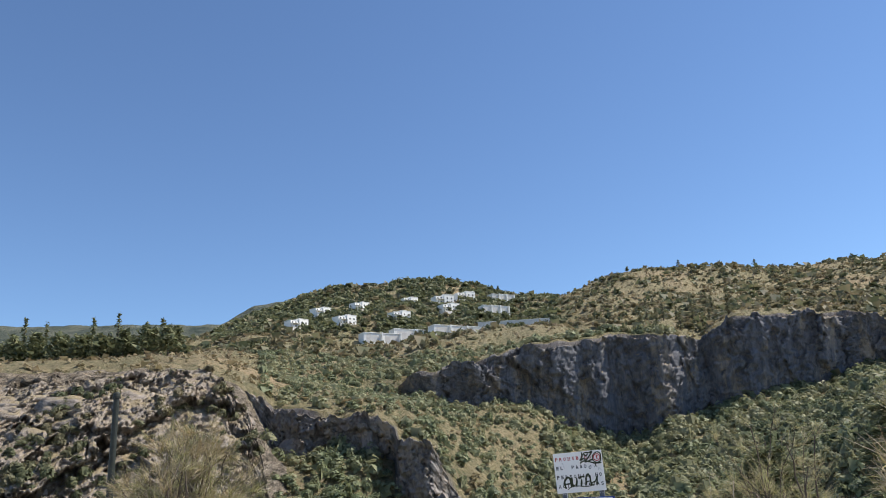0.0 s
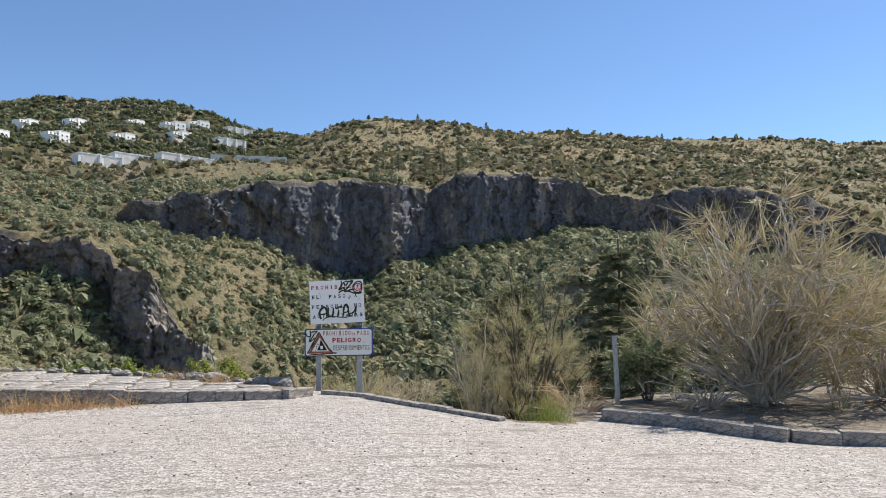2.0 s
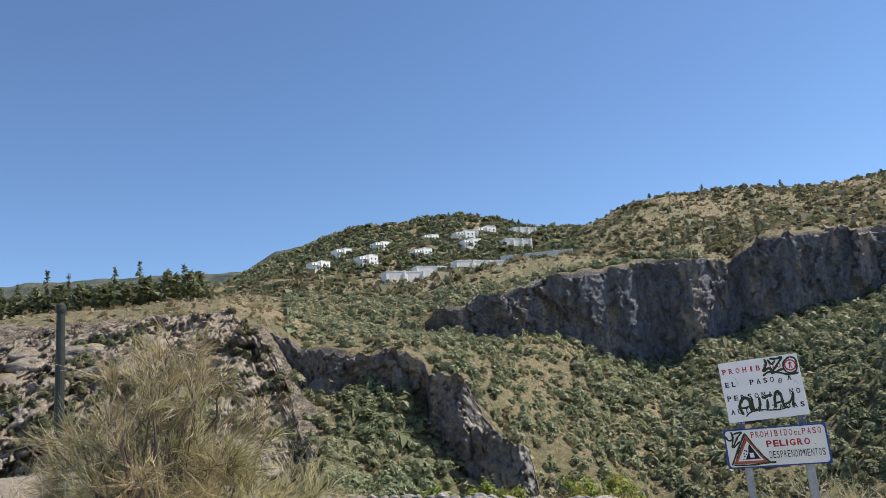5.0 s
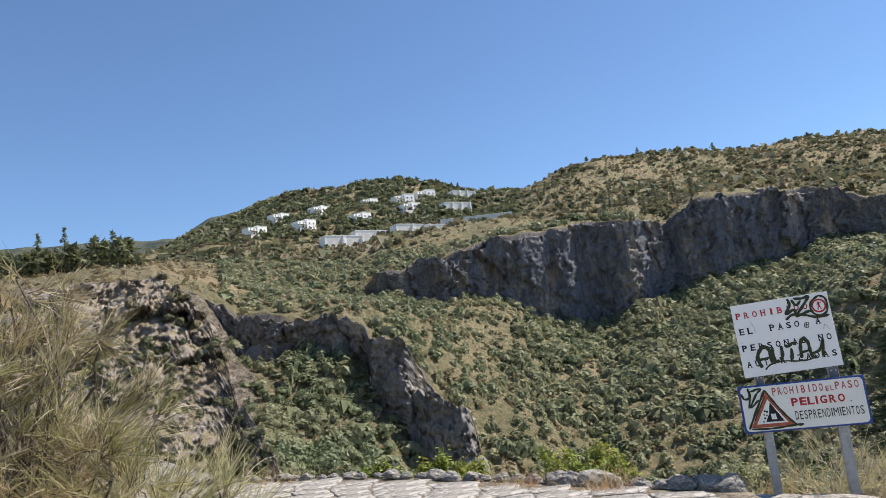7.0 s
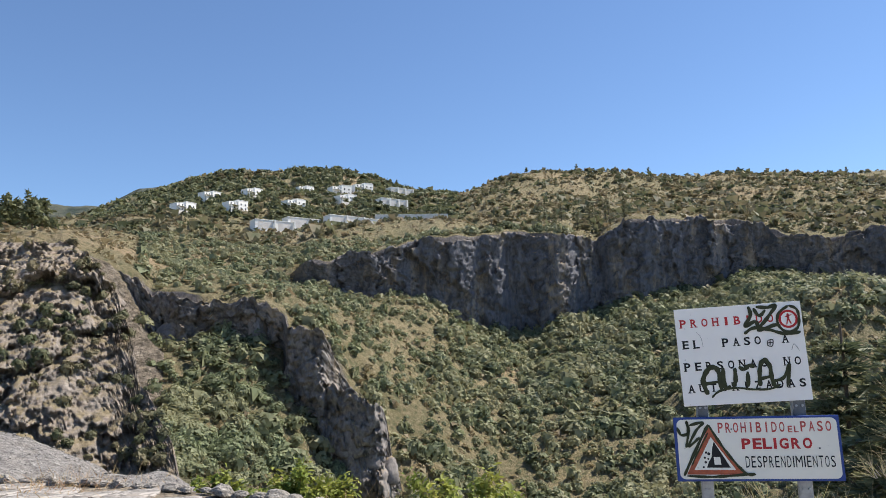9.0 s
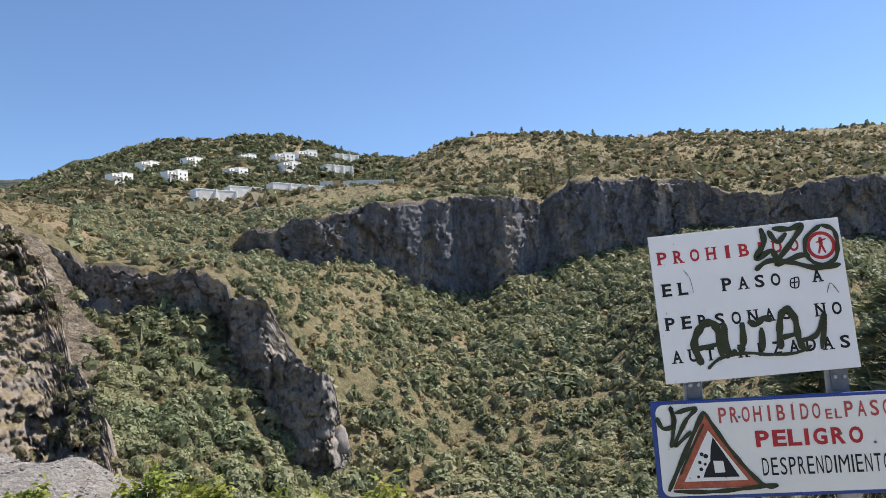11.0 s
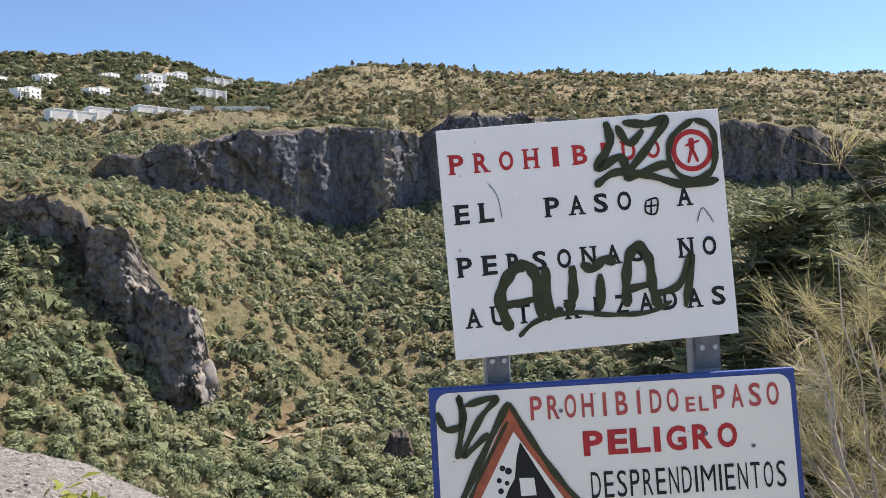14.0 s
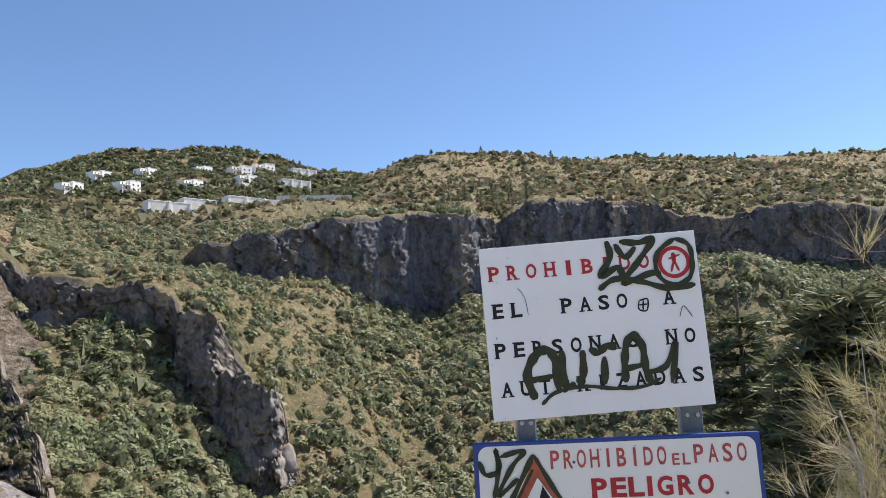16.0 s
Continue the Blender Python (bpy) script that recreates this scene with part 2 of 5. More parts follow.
M_ROUND = leaf_material("grey_green_leaves", (0.13, 0.16, 0.085), (0.40, 0.43, 0.24), (0.33, 0.36, 0.17), 0.8, 0.3)
M_PATH = plain("pale_path_dust", (0.29, 0.235, 0.165), 0.95, 0, 0.35, 1.5)
M_BARK = plain("grey_bark", (0.16, 0.125, 0.095), 0.9, 0, 0.45, 30, 0.01)
M_DEADWOOD = plain("bleached_dead_wood", (0.60, 0.53, 0.44), 0.9, 0, 0.4, 25)
M_SHRUB = leaf_material("evergreen_leaves", (0.085, 0.112, 0.062), (0.34, 0.385, 0.21), (0.34, 0.34, 0.20), 0.10, 0.4)
M_SHRUBFAR = leaf_material("scrub_leaves", (0.07, 0.085, 0.045), (0.19, 0.20, 0.105), (0.24, 0.20, 0.12), 0.08, 0.35)
M_OAK = leaf_material("holm_oak_leaves", (0.08, 0.10, 0.058), (0.31, 0.34, 0.185), (0.32, 0.31, 0.18), 0.10, 0.35)
M_TUFT = leaf_material("dry_scrub_leaves", (0.20, 0.17, 0.09), (0.35, 0.285, 0.165), (0.27, 0.21, 0.125), 0.08, 0.35)
M_BRIGHT = leaf_material("fresh_green_leaves", (0.07, 0.115, 0.022), (0.29, 0.36, 0.08), (0.38, 0.37, 0.08), 1.2, 0.35)
M_NEEDLE = leaf_material("cedar_needles", (0.05, 0.068, 0.038), (0.19, 0.21, 0.105), (0.20, 0.20, 0.10), 0.8, 0.3)
M_BROOM = leaf_material("broom_stems", (0.13, 0.14, 0.055), (0.43, 0.41, 0.16), (0.40, 0.29, 0.16), 0.9, 0.22)
M_BROOMGREEN = leaf_material("green_broom_stems", (0.25, 0.26, 0.10), (0.64, 0.60, 0.27), (0.54, 0.48, 0.26), 0.9, 0.4)
M_STRAW = leaf_material("straw", (0.40, 0.30, 0.15), (0.62, 0.49, 0.28), (0.50, 0.30, 0.17), 1.5, 0.4)
M_DEADSTEM = leaf_material("dead_broom_stems", (0.26, 0.21, 0.145), (0.70, 0.60, 0.44), (0.48, 0.40, 0.24), 0.8, 0.3)


# ---- mesh helpers ----
def mesh_object(name, verts, faces, material, parent=None, label="", smooth=False):
    me = bpy.data.meshes.new(name)
    verts, faces = np.asarray(verts, dtype=np.float32), np.asarray(faces, dtype=np.int32)
    nf, k = faces.shape
    me.vertices.add(len(verts))
    me.vertices.foreach_set("co", verts.ravel())
    me.loops.add(nf * k)
    me.loops.foreach_set("vertex_index", faces.ravel())
    me.polygons.add(nf)
    me.polygons.foreach_set("loop_start", np.arange(0, nf * k, k, dtype=np.int32))
    me.update(calc_edges=True)
    if smooth:
        me.polygons.foreach_set("use_smooth", np.ones(nf, dtype=bool))
    me.materials.append(material)
    ob = new(name, me)
    if parent:
        ob.parent = parent
    if label:
        ob["label"] = label
    return ob


def part(name, bm, material, parent=None, label=""):
    me = bpy.data.meshes.new(name)
    bm.to_mesh(me)
    bm.free()
    me.materials.append(material)
    ob = new(name, me)
    if parent:
        ob.parent = parent
    if label:
        ob["label"] = label
    return ob


def box(x0, y0, z0, x1, y1, z1, bevel=0.0, bm=None):
    bm = bm or bmesh.new()
    made = bmesh.ops.create_cube(bm, size=1, matrix=Matrix.Translation(((x0 + x1) / 2, (y0 + y1) / 2, (z0 + z1) / 2)) @ Matrix.Diagonal((x1 - x0, y1 - y0, z1 - z0, 1)))
    if bevel:
        edges = list({e for v in made["verts"] for e in v.link_edges})
        bmesh.ops.bevel(bm, geom=edges, offset=bevel, segments=2, affect="EDGES", profile=0.5)
    return bm


def empty(name, m=None):
    ob = new(name)
    if m:
        ob.matrix_world = m
    return ob


def fbm(p, octaves=4, gain=0.55):
    v, a, q = 0.0, 1.0, Vector(p)
    for _ in range(octaves):
        v += a * noise.noise(q)
        q, a = q * 2.03, a * gain
    return v


class Lattice:
    """Value noise on arrays, quick enough for whole hillsides."""

    def __init__(self, seed):
        self.g = np.random.RandomState(seed).uniform(-1, 1, (64, 64, 64)).astype(np.float32)

    def one(self, x, y, z):
        i, j, k = (np.floor(v).astype(np.int64) for v in (x, y, z))
        fx, fy, fz = x - i, y - j, z - k
        fx, fy, fz = (f * f * (3 - 2 * f) for f in (fx, fy, fz))
        out = 0
        for a, wa in ((0, 1 - fx), (1, fx)):
            for b, wb in ((0, 1 - fy), (1, fy)):
                for c, wc in ((0, 1 - fz), (1, fz)):
                    out = out + wa * wb * wc * self.g[(i + a) % 64, (j + b) % 64, (k + c) % 64]
        return out

    def many(self, x, y, z, octaves=5, gain=0.55):
        out, amp, f = 0, 1.0, 1.0
        for o in range(octaves):
            out = out + amp * self.one(x * f + 7.3 * o, y * f + 3.1 * o, z * f + 5.7 * o)
            amp, f = amp * gain, f * 2.07
        return out


LAT = Lattice(5)


def grid_faces(rows, cols):
    i = np.arange(rows - 1)[:, None] * cols + np.arange(cols - 1)[None, :]
    return np.stack([i, i + 1, i + cols + 1, i + cols], -1).reshape(-1, 4)


# ---- the hillside across the valley: rows from near to far, each a distance and a rise per metre of distance ----
S_KNOTS = [-1.5, -0.75, -0.45, -0.32, -0.22, -0.15, -0.08, 0.0, 0.1, 0.3, 0.45, 0.57, 0.7, 0.85, 1.4]
BAND_S = [-1.5, -0.75, -0.45, -0.385, -0.3545, -0.3365, -0.303, -0.2695, -0.248, -0.232, -0.194, -0.171, -0.168, -0.1435, -0.1235, -0.110, -0.095, -0.07, -0.04, -0.015, 0.01, 0.1, 0.3, 0.45, 0.57, 0.7, 0.85, 1.4]
BAND_BOT = [.18, .18, .163, .131, .086, .036, .029, .042, .055, .049, .040, .033, -.024, -.037, -.040, -.045, -.05, -.06, -.085, -.10, -.11, -.17, -.157, -.123, -.095, -.105, -.095, -.055]
BAND_TOP = [.187, .187, .167, .142, .131, .106, .107, .101, .093, .098, .097, .080, .064, .061, .052, .020, -.006, -.03, -.06, -.08, -.09, -.165, -.15, -.115, -.085, -.095, -.085, -.045]
NEAR_ROWS = [
    (30, [-.25, -.25, -.25, -.34, -.46, -.48, -.50, -.51, -.52, -.52, -.52, -.52, -.52, -.52, -.5]),
    (75, [-.12, -.10, -.10, -.22, -.34, -.37, -.40, -.41, -.42, -.42, -.42, -.42, -.40, -.40, -.4]),
    (105, [.0, .0, -.02, -.13, -.25, -.28, -.30, -.32, -.33, -.32, -.31, -.30, -.30, -.30, -.3]),
    (126, [.10, .10, .085, -.06, -.10, -.16, -.215, -.24, -.25, -.24, -.23, -.22, -.21, -.20, -.2]),
    (145, [.17, .17, .15, .015, .005, -.05, -.14, -.19, -.195, -.185, -.16, -.15, -.15, -.13, -.1]),
    (158, BAND_BOT),
    (163, [v - 0.012 for v in BAND_TOP]),
    (175, [.192, .192, .178, .118, .108, .09, .02, -.05, -.14, -.13, -.07, -.03, -.06, -.05, 0]),
    (200, [.20, .197, .185, .14, .12, .11, .075, -.01, -.06, -.05, .065, .108, .03, .01, .05]),
]
CLIFF_S = [-1.5, -0.4, -0.25, -0.16, -0.138, -0.072, 0.009, 0.06, 0.118, 0.146, 0.178, 0.235, 0.278, 0.37, 0.43, 0.48, 0.543, 0.6, 0.7, 0.85, 0.97, 1.4]
CLIFF_R = [270, 262, 250, 238, 238, 248, 262, 270, 278, 282, 284, 296, 292, 300, 302, 302, 300, 298, 296, 292, 290, 290]
CLIFF_BOT = [.195, .178, .150, .126, .122, .097, .090, .052, .044, .041, .058, .072, .086, .096, .118, .122, .112, .095, .085, .078, .065, .06]
CLIFF_TOP = [.197, .181, .155, .134, .147, .152, .171, .173, .174, .175, .173, .163, .189, .190, .182, .167, .160, .175, .178, .152, .114, .11]
FAR_S = [-1.5, -0.75, -0.5, -0.407, -0.363, -0.301, -0.243, -0.164, -0.095, -0.012, 0.051, 0.109, 0.176, 0.227, 0.305, 0.42, 0.514, 0.605, 0.971, 1.4]
SKYLINE = [.19, .19, .20, .217, .238, .255, .266, .269, .260, .238, .232, .250, .259, .255, .247, .248, .252, .249, .256, .25]
BENCH = [.193, .195, .197, .203, .209, .210, .205, .195, .196, .195, .195, .202, .21, .212, .212, .208, .205, .203, .195, .19]
FAR_RANGE = [.24, .245, .232, .224, .247, .252, .20, .15, .12, .12, .12, .12, .12, .12, .12, .12, .12, .12, .12, .12]


def hill_profile(s):
    """Distances and rises for every row, at the bearings s."""
    d, e = [], []
    for r, rises in NEAR_ROWS:
        d.append(np.full_like(s, r))
        e.append(np.interp(s, BAND_S if len(rises) > 15 else S_KNOTS, rises) + (0.004 * LAT.many(s * 70, s * 0 + r, s * 0, 3) if r == 163 else 0))
    cr, cb, ct = (np.interp(s, CLIFF_S, v) for v in (CLIFF_R, CLIFF_BOT, CLIFF_TOP))
    cr = cr + 5 * LAT.many(s * 22, s * 0 + 2.2, s * 0, 3)
    ct = ct + 0.003 * LAT.many(s * 60, s * 0 + 9.2, s * 0, 3)
    d += [cr - 14, cr + 4, cr + 7, cr + 40]
    bench, top, far = (np.interp(s, FAR_S, v) for v in (BENCH, SKYLINE, FAR_RANGE))
    e += [cb - 0.014, cb, ct, ct + (bench - ct) * 0.35]
    d += [np.full_like(s, r) for r in (440, 530, 612, 640, 760, 1250, 1490, 1800, 4200)]
    e += [bench, (bench + top) / 2 + 0.004, top, top - 0.006, top - 0.07, far - 0.05, far, far - 0.07, far * 0 - 0.01]
    return np.array(d), np.array(e)


ROW_STEPS = [10, 16, 22, 22, 14, 20, 12, 14, 16, 8, 26, 14, 24, 18, 16, 4, 5, 5, 8, 3, 3]
CLIFF_ROW = 10


def hill_arrays(s):
    d, e = hill_profile(s)
    z = 1.5 + e * d
    D, Z, W, lv = [], [], [], []
    for k, n in enumerate(ROW_STEPS[:len(d) - 1]):
        for i in range(n):
            f = i / n
            D.append(d[k] * (1 - f) + d[k + 1] * f)
            Z.append(z[k] * (1 - f) + z[k + 1] * f)
            W.append(1.0 if k == CLIFF_ROW else 0.0)
            lv.append(k + f)
    D.append(d[-1]), Z.append(z[-1]), W.append(0.0), lv.append(len(d) - 1)
    return np.array(D), np.array(Z), np.array(W), np.array(lv)


HILL_S = np.arange(-1.5, 1.4, 0.0042)
D, Z, CLIFF_W, LEVEL = hill_arrays(HILL_S)
X = HILL_S[None, :] * D
Y = 5 + D
rough = np.clip(D / 300, 0.2, 1.0)
height = Z + rough * 3.2 * LAT.many(X / 42, Y / 42, X * 0, 5) * (1 - 0.75 * CLIFF_W[:, None])
face = np.clip(1 - np.abs(LEVEL - 10.5), 0, 1)[:, None] * np.clip((np.interp(HILL_S, CLIFF_S, CLIFF_TOP) - np.interp(HILL_S, CLIFF_S, CLIFF_BOT)) / 0.03, 0, 1)[None, :]
push = 0.2 * face * (3.6 * LAT.many(X / 13, Z / 40, Y * 0 + 4.4, 4, 0.6) + 3.4 * LAT.many(X / 3.6, Z / 7, Y * 0 + 1.4, 5, 0.75) + 0.9 * LAT.one(X / 5, np.floor(Z / 3.1), Y * 0))
crag = np.clip(2.1 - np.abs(LEVEL - 3.0), 0, 1)[:, None] * np.clip((-0.31 - HILL_S) / 0.05, 0, 1)[None, :]
push = push + 0.5 * crag * (3.2 * LAT.many(X / 16, Z / 9, Y / 30, 4, 0.55) + 1.0 * LAT.many(X / 5, Z / 1.6, Y / 9, 3))
height = height + crag * 1.5 * LAT.many(X / 9, Y / 9, Z / 5, 4)
band = np.clip(1 - np.abs(LEVEL - 5.5), 0, 1)[:, None] * np.clip((np.interp(HILL_S, BAND_S, BAND_TOP) - np.interp(HILL_S, BAND_S, BAND_BOT) - 0.012) / 0.02, 0, 1)[None, :]
push = push + 0.15 * band * (3.4 * LAT.many(X / 7, Z / 14, Y * 0 + 6.4, 4, 0.6) + 1.4 * LAT.many(X / 2.2, Z / 3.5, Y * 0 + 1.9, 3) + 0.9 * LAT.one(X / 3, np.floor(Z / 2.3), Y * 0))
face = np.maximum(face, band)
height = height + crag * 0.9 * LAT.many(X / 2.4, Y / 2.4, Z / 2.4, 3, 0.7)
steps = height / 2.4 + 1.2 * LAT.many(X / 20, Y / 20, X * 0 + 8, 2)
treads = np.floor(steps) + np.clip((steps - np.floor(steps) - 0.55) / 0.3, 0, 1)
height = height + np.clip(crag, 0, 0.85) * (treads - steps) * 2.4
push = push + crag * 1.6 * LAT.one(X / 6, np.floor(steps) * 3.3, Y * 0 + 2)
fan = D / np.maximum(D, 1)
HX, HY = X + HILL_S[None, :] * push, Y + push * fan
hill = mesh_object("hillside", np.stack([HX, HY, height], -1).reshape(-1, 3), grid_faces(*HX.shape), M_HILL)
crag_face = ((crag[:-1, :-1] > 0.25) & (LEVEL[:-1, None] > 0.8)).ravel()
hill.data.materials.append(M_OUTCROP)
hill.data.materials.append(M_FARWOOD)
distant = np.broadcast_to(LEVEL[:-1, None] > 16, crag[:-1, :-1].shape).ravel()
hill.data.polygons.foreach_set("material_index", np.where(distant, 2, crag_face).astype(np.int32))
tagged(hill, "steep dry hillside with a dark limestone cliff above a scrub-covered valley", "hillside", kind="structure")


def hill_at(s, level):
    """The place on the hillside at a bearing and a (fractional) row."""
    j = np.clip(np.searchsorted(HILL_S, s), 1, len(HILL_S) - 1)
    i = np.clip(np.searchsorted(LEVEL, level), 1, len(LEVEL) - 1)
    return HX[i, j], HY[i, j], height[i, j]


def hill_rise(s, e):
    """The first place beyond the cliff at which the hillside has risen to e per metre of distance."""
    j = int(np.clip(np.searchsorted(HILL_S, s), 1, len(HILL_S) - 1))
    rise = (height[:, j] - 1.5) / np.maximum(D[:, j], 1)
    for i in range(len(LEVEL)):
        if LEVEL[i] > 11 and rise[i] >= e:
            return Vector((HX[i, j], HY[i, j], height[i, j]))
    return Vector((HX[120, j], HY[120, j], height[120, j]))


# ---- the ground that is walked on, and the slope below it ----
EDGE = [(-400, -400), (400, -400), (400, -60), (60, 5), (26, 12), (15, 14.5), (9, 14.5), (6.9, 13.2), (6.0, 11.5), (5.6, 10.9), (4.9, 10.5), (4.2, 10.9),
        (3.35, 12.2), (2.6, 13.7), (2.5, 14.5), (1.9, 14.75), (1.4, 14.9), (0.5, 15.5), (-1.0, 16.9), (-3.4, 18.4), (-6, 19.8), (-12, 22),
        (-24, 40), (-34, 60), (-90, 75), (-400, 80)]


def edge_distance(x, y):
    """Metres outside the plateau's edge; negative inside."""
    best, inside = np.full(x.shape, 1e9), np.zeros(x.shape, dtype=bool)
    for (ax, ay), (bx, by) in zip(EDGE, EDGE[1:] + EDGE[:1]):
        ex, ey = bx - ax, by - ay
        f = np.clip(((x - ax) * ex + (y - ay) * ey) / (ex * ex + ey * ey), 0, 1)
        best = np.minimum(best, np.hypot(x - ax - f * ex, y - ay - f * ey))
        cross = ((ay > y) != (by > y)) & (x < ex * (y - ay) / (ey if ey else 1e-9) + ax)
        inside ^= cross
    return np.where(inside, -best, best)


def lot_level(x, y):
    return -0.07 * np.clip(x - 2.0, 0, 6) + 0.006 * np.clip(-x - 6, 0, 60)


def ground_level(x, y):
    d = edge_distance(x, y)
    lot = lot_level(x, y) + 0.012 * LAT.many(x / 1.7, y / 1.7, x * 0, 3)
    scree = np.minimum(-0.45 - 0.075 * np.clip(y - 18, 0, 40) + 0.35 * np.clip(-14 - x, 0, 7), -2.55 - 0.48 * (x + 12) - 0.176 * (y - 45)) - 1.1 * np.clip(y - 45, 0, 200)
    out = np.maximum(-0.45 * np.minimum(d, 6) - 1.05 * np.clip(d - 6, 0, 400), scree)
    out = out + np.clip(d / 3, 0, 1) * (0.22 * LAT.many(x / 2.6, y / 2.6, x * 0 + 3, 4) + 0.07 * LAT.many(x / 0.7, y / 0.7, x * 0 + 6, 2))
    return np.where(d < 0, lot, np.minimum(out, lot))


gx = np.concatenate([[-4000, -1200, -400, -150, -80, -55], np.arange(-42, 26, 0.24), [30, 36, 48, 70, 120, 300, 1000, 4000]])
gy = np.concatenate([[-4000, -1500, -500, -150, -60, -30, -15], np.arange(-6, 6, 0.6), np.arange(6, 24, 0.2), np.arange(24, 62, 0.4)])
GX, GY = np.meshgrid(gx, gy)
GZ = ground_level(GX, GY)
scree_zone = (edge_distance(GX, GY) > 0.5) & (GX < 7) & (GY > 14)
ground = mesh_object("ground", np.stack([GX, GY, GZ], -1).reshape(-1, 3), grid_faces(*GX.shape), M_GRAVEL, smooth=True)
tagged(ground, "pale dusty gravel lot at the edge of a valley", "gravel ground", kind="structure")
ground.data.materials.append(M_SCREE)
ground.data.materials.append(M_SOIL)
fx, fy = (GX[:-1, :-1] + 0.12).ravel(), (GY[:-1, :-1] + 0.1).ravel()
fd = edge_distance(fx, fy)
crest = -2.55 - 0.48 * (fx + 12) - 0.176 * (fy - 45)
kind = np.where(fd < 0.1, 0, np.where((crest > -0.45 * np.minimum(fd, 6) - 1.05 * np.clip(fd - 6, 0, 400) - 1.5) & (fx < 8), 1, 2))
kind = np.where((fd < 0) & (fx < -7) & (fy > 15), 2, kind)
ground.data.polygons.foreach_set("material_index", kind.astype(np.int32))


# ---- rocks of the far side ----
def rock_verts(size, seed, subdivisions=4, square=3.0, taper=0.2, grain=(0.06, 0.05), cuts=12, lean=(0, 0)):
    """A boulder or block: a squared ball, cut by flat breaks, narrower on top, then roughened."""
    bm = bmesh.new()
    bmesh.ops.create_icosphere(bm, subdivisions=subdivisions, radius=1)
    v = np.array([p.co[:] for p in bm.verts])
    f = np.array([[q.index for q in p.verts] for p in bm.faces])
    bm.free()
    v = v * ((np.abs(v) ** square).sum(1) ** (-1 / square))[:, None]
    r = np.random.RandomState(seed)
    for _ in range(cuts):
        n = r.normal(size=3)
        n[2] = abs(n[2]) * 0.8
        n /= np.linalg.norm(n)
        over = np.maximum(0, v @ n - r.uniform(0.72, 1.0))
        v = v - over[:, None] * n[None]
    n = v / np.linalg.norm(v, axis=1)[:, None]
    o = seed * 3.7
    lump = grain[0] * LAT.many(v[:, 0] * 2.4 + o, v[:, 1] * 2.4, v[:, 2] * 2.4 + o, 3) + grain[1] * LAT.many(v[:, 0] * 7 + o, v[:, 1] * 7, v[:, 2] * 9 + o, 3, 0.65)
    v = v + n * lump[:, None]
    up = np.clip((v[:, 2] + 1) / 2, 0, 1)
    shrink = 1 - taper * up
    v[:, 0], v[:, 1] = v[:, 0] * shrink + lean[0] * up, v[:, 1] * shrink + lean[1] * up
    return v * (np.array(size) / 2), f


def crag_rock(x0, x1, z0, z1, y, depth, seed, label, taper=0.2, lean=(0, 0), material=None, blocks=9):
    """A crag: one large block with smaller broken blocks grown into its sides and foot."""
    r = np.random.RandomState(seed + 500)
    w, h = x1 - x0, z1 - z0
    ob = empty("rock_outcrop", Matrix.Translation(((x0 + x1) / 2, y, (z0 + z1) / 2)))
    for k in range(blocks):
        if k == 0:
            v, f = rock_verts((w * 0.9, depth, h), seed, 5, 4.5, taper, (0.07, 0.11), 18, lean)
            off = np.zeros(3)
        else:
            q = r.uniform(0.3, 0.6)
            v, f = rock_verts((w * q, depth * 0.6, h * r.uniform(0.35, 0.8)), seed * 11 + k, 4, 4.0, 0.15, (0.07, 0.11), 12)
            off = np.array([r.uniform(-0.5, 0.5) * w * (1 - q), -depth * r.uniform(0.05, 0.42), -h * r.uniform(0.02, 0.36)])
        mesh_object("block", v + off, f, material or M_CRAG, ob)
    return tagged(ob, label, "rock outcrop", "crags on the far slope")


def cells(x, y, seed):
    """Jittered cells over a plane: the value of the nearest cell and how far the next one is."""
    h = Lattice(seed).g[:, :, 0]
    k = Lattice(seed + 1).g
    i, j = np.floor(x).astype(np.int64), np.floor(y).astype(np.int64)
    best, second, value = np.full(x.shape, 9.0), np.full(x.shape, 9.0), np.zeros(x.shape)
    for a in (-1, 0, 1):
        for b in (-1, 0, 1):
            u, w = (i + a) % 64, (j + b) % 64
            d = np.hypot(i + a + 0.5 + 0.45 * k[u, w, 0] - x, j + b + 0.5 + 0.45 * k[u, w, 1] - y)
            near = d < best
            second = np.where(near, best, np.minimum(second, d))
            value = np.where(near, h[u, w], value)
            best = np.where(near, d, best)
    return value, second - best


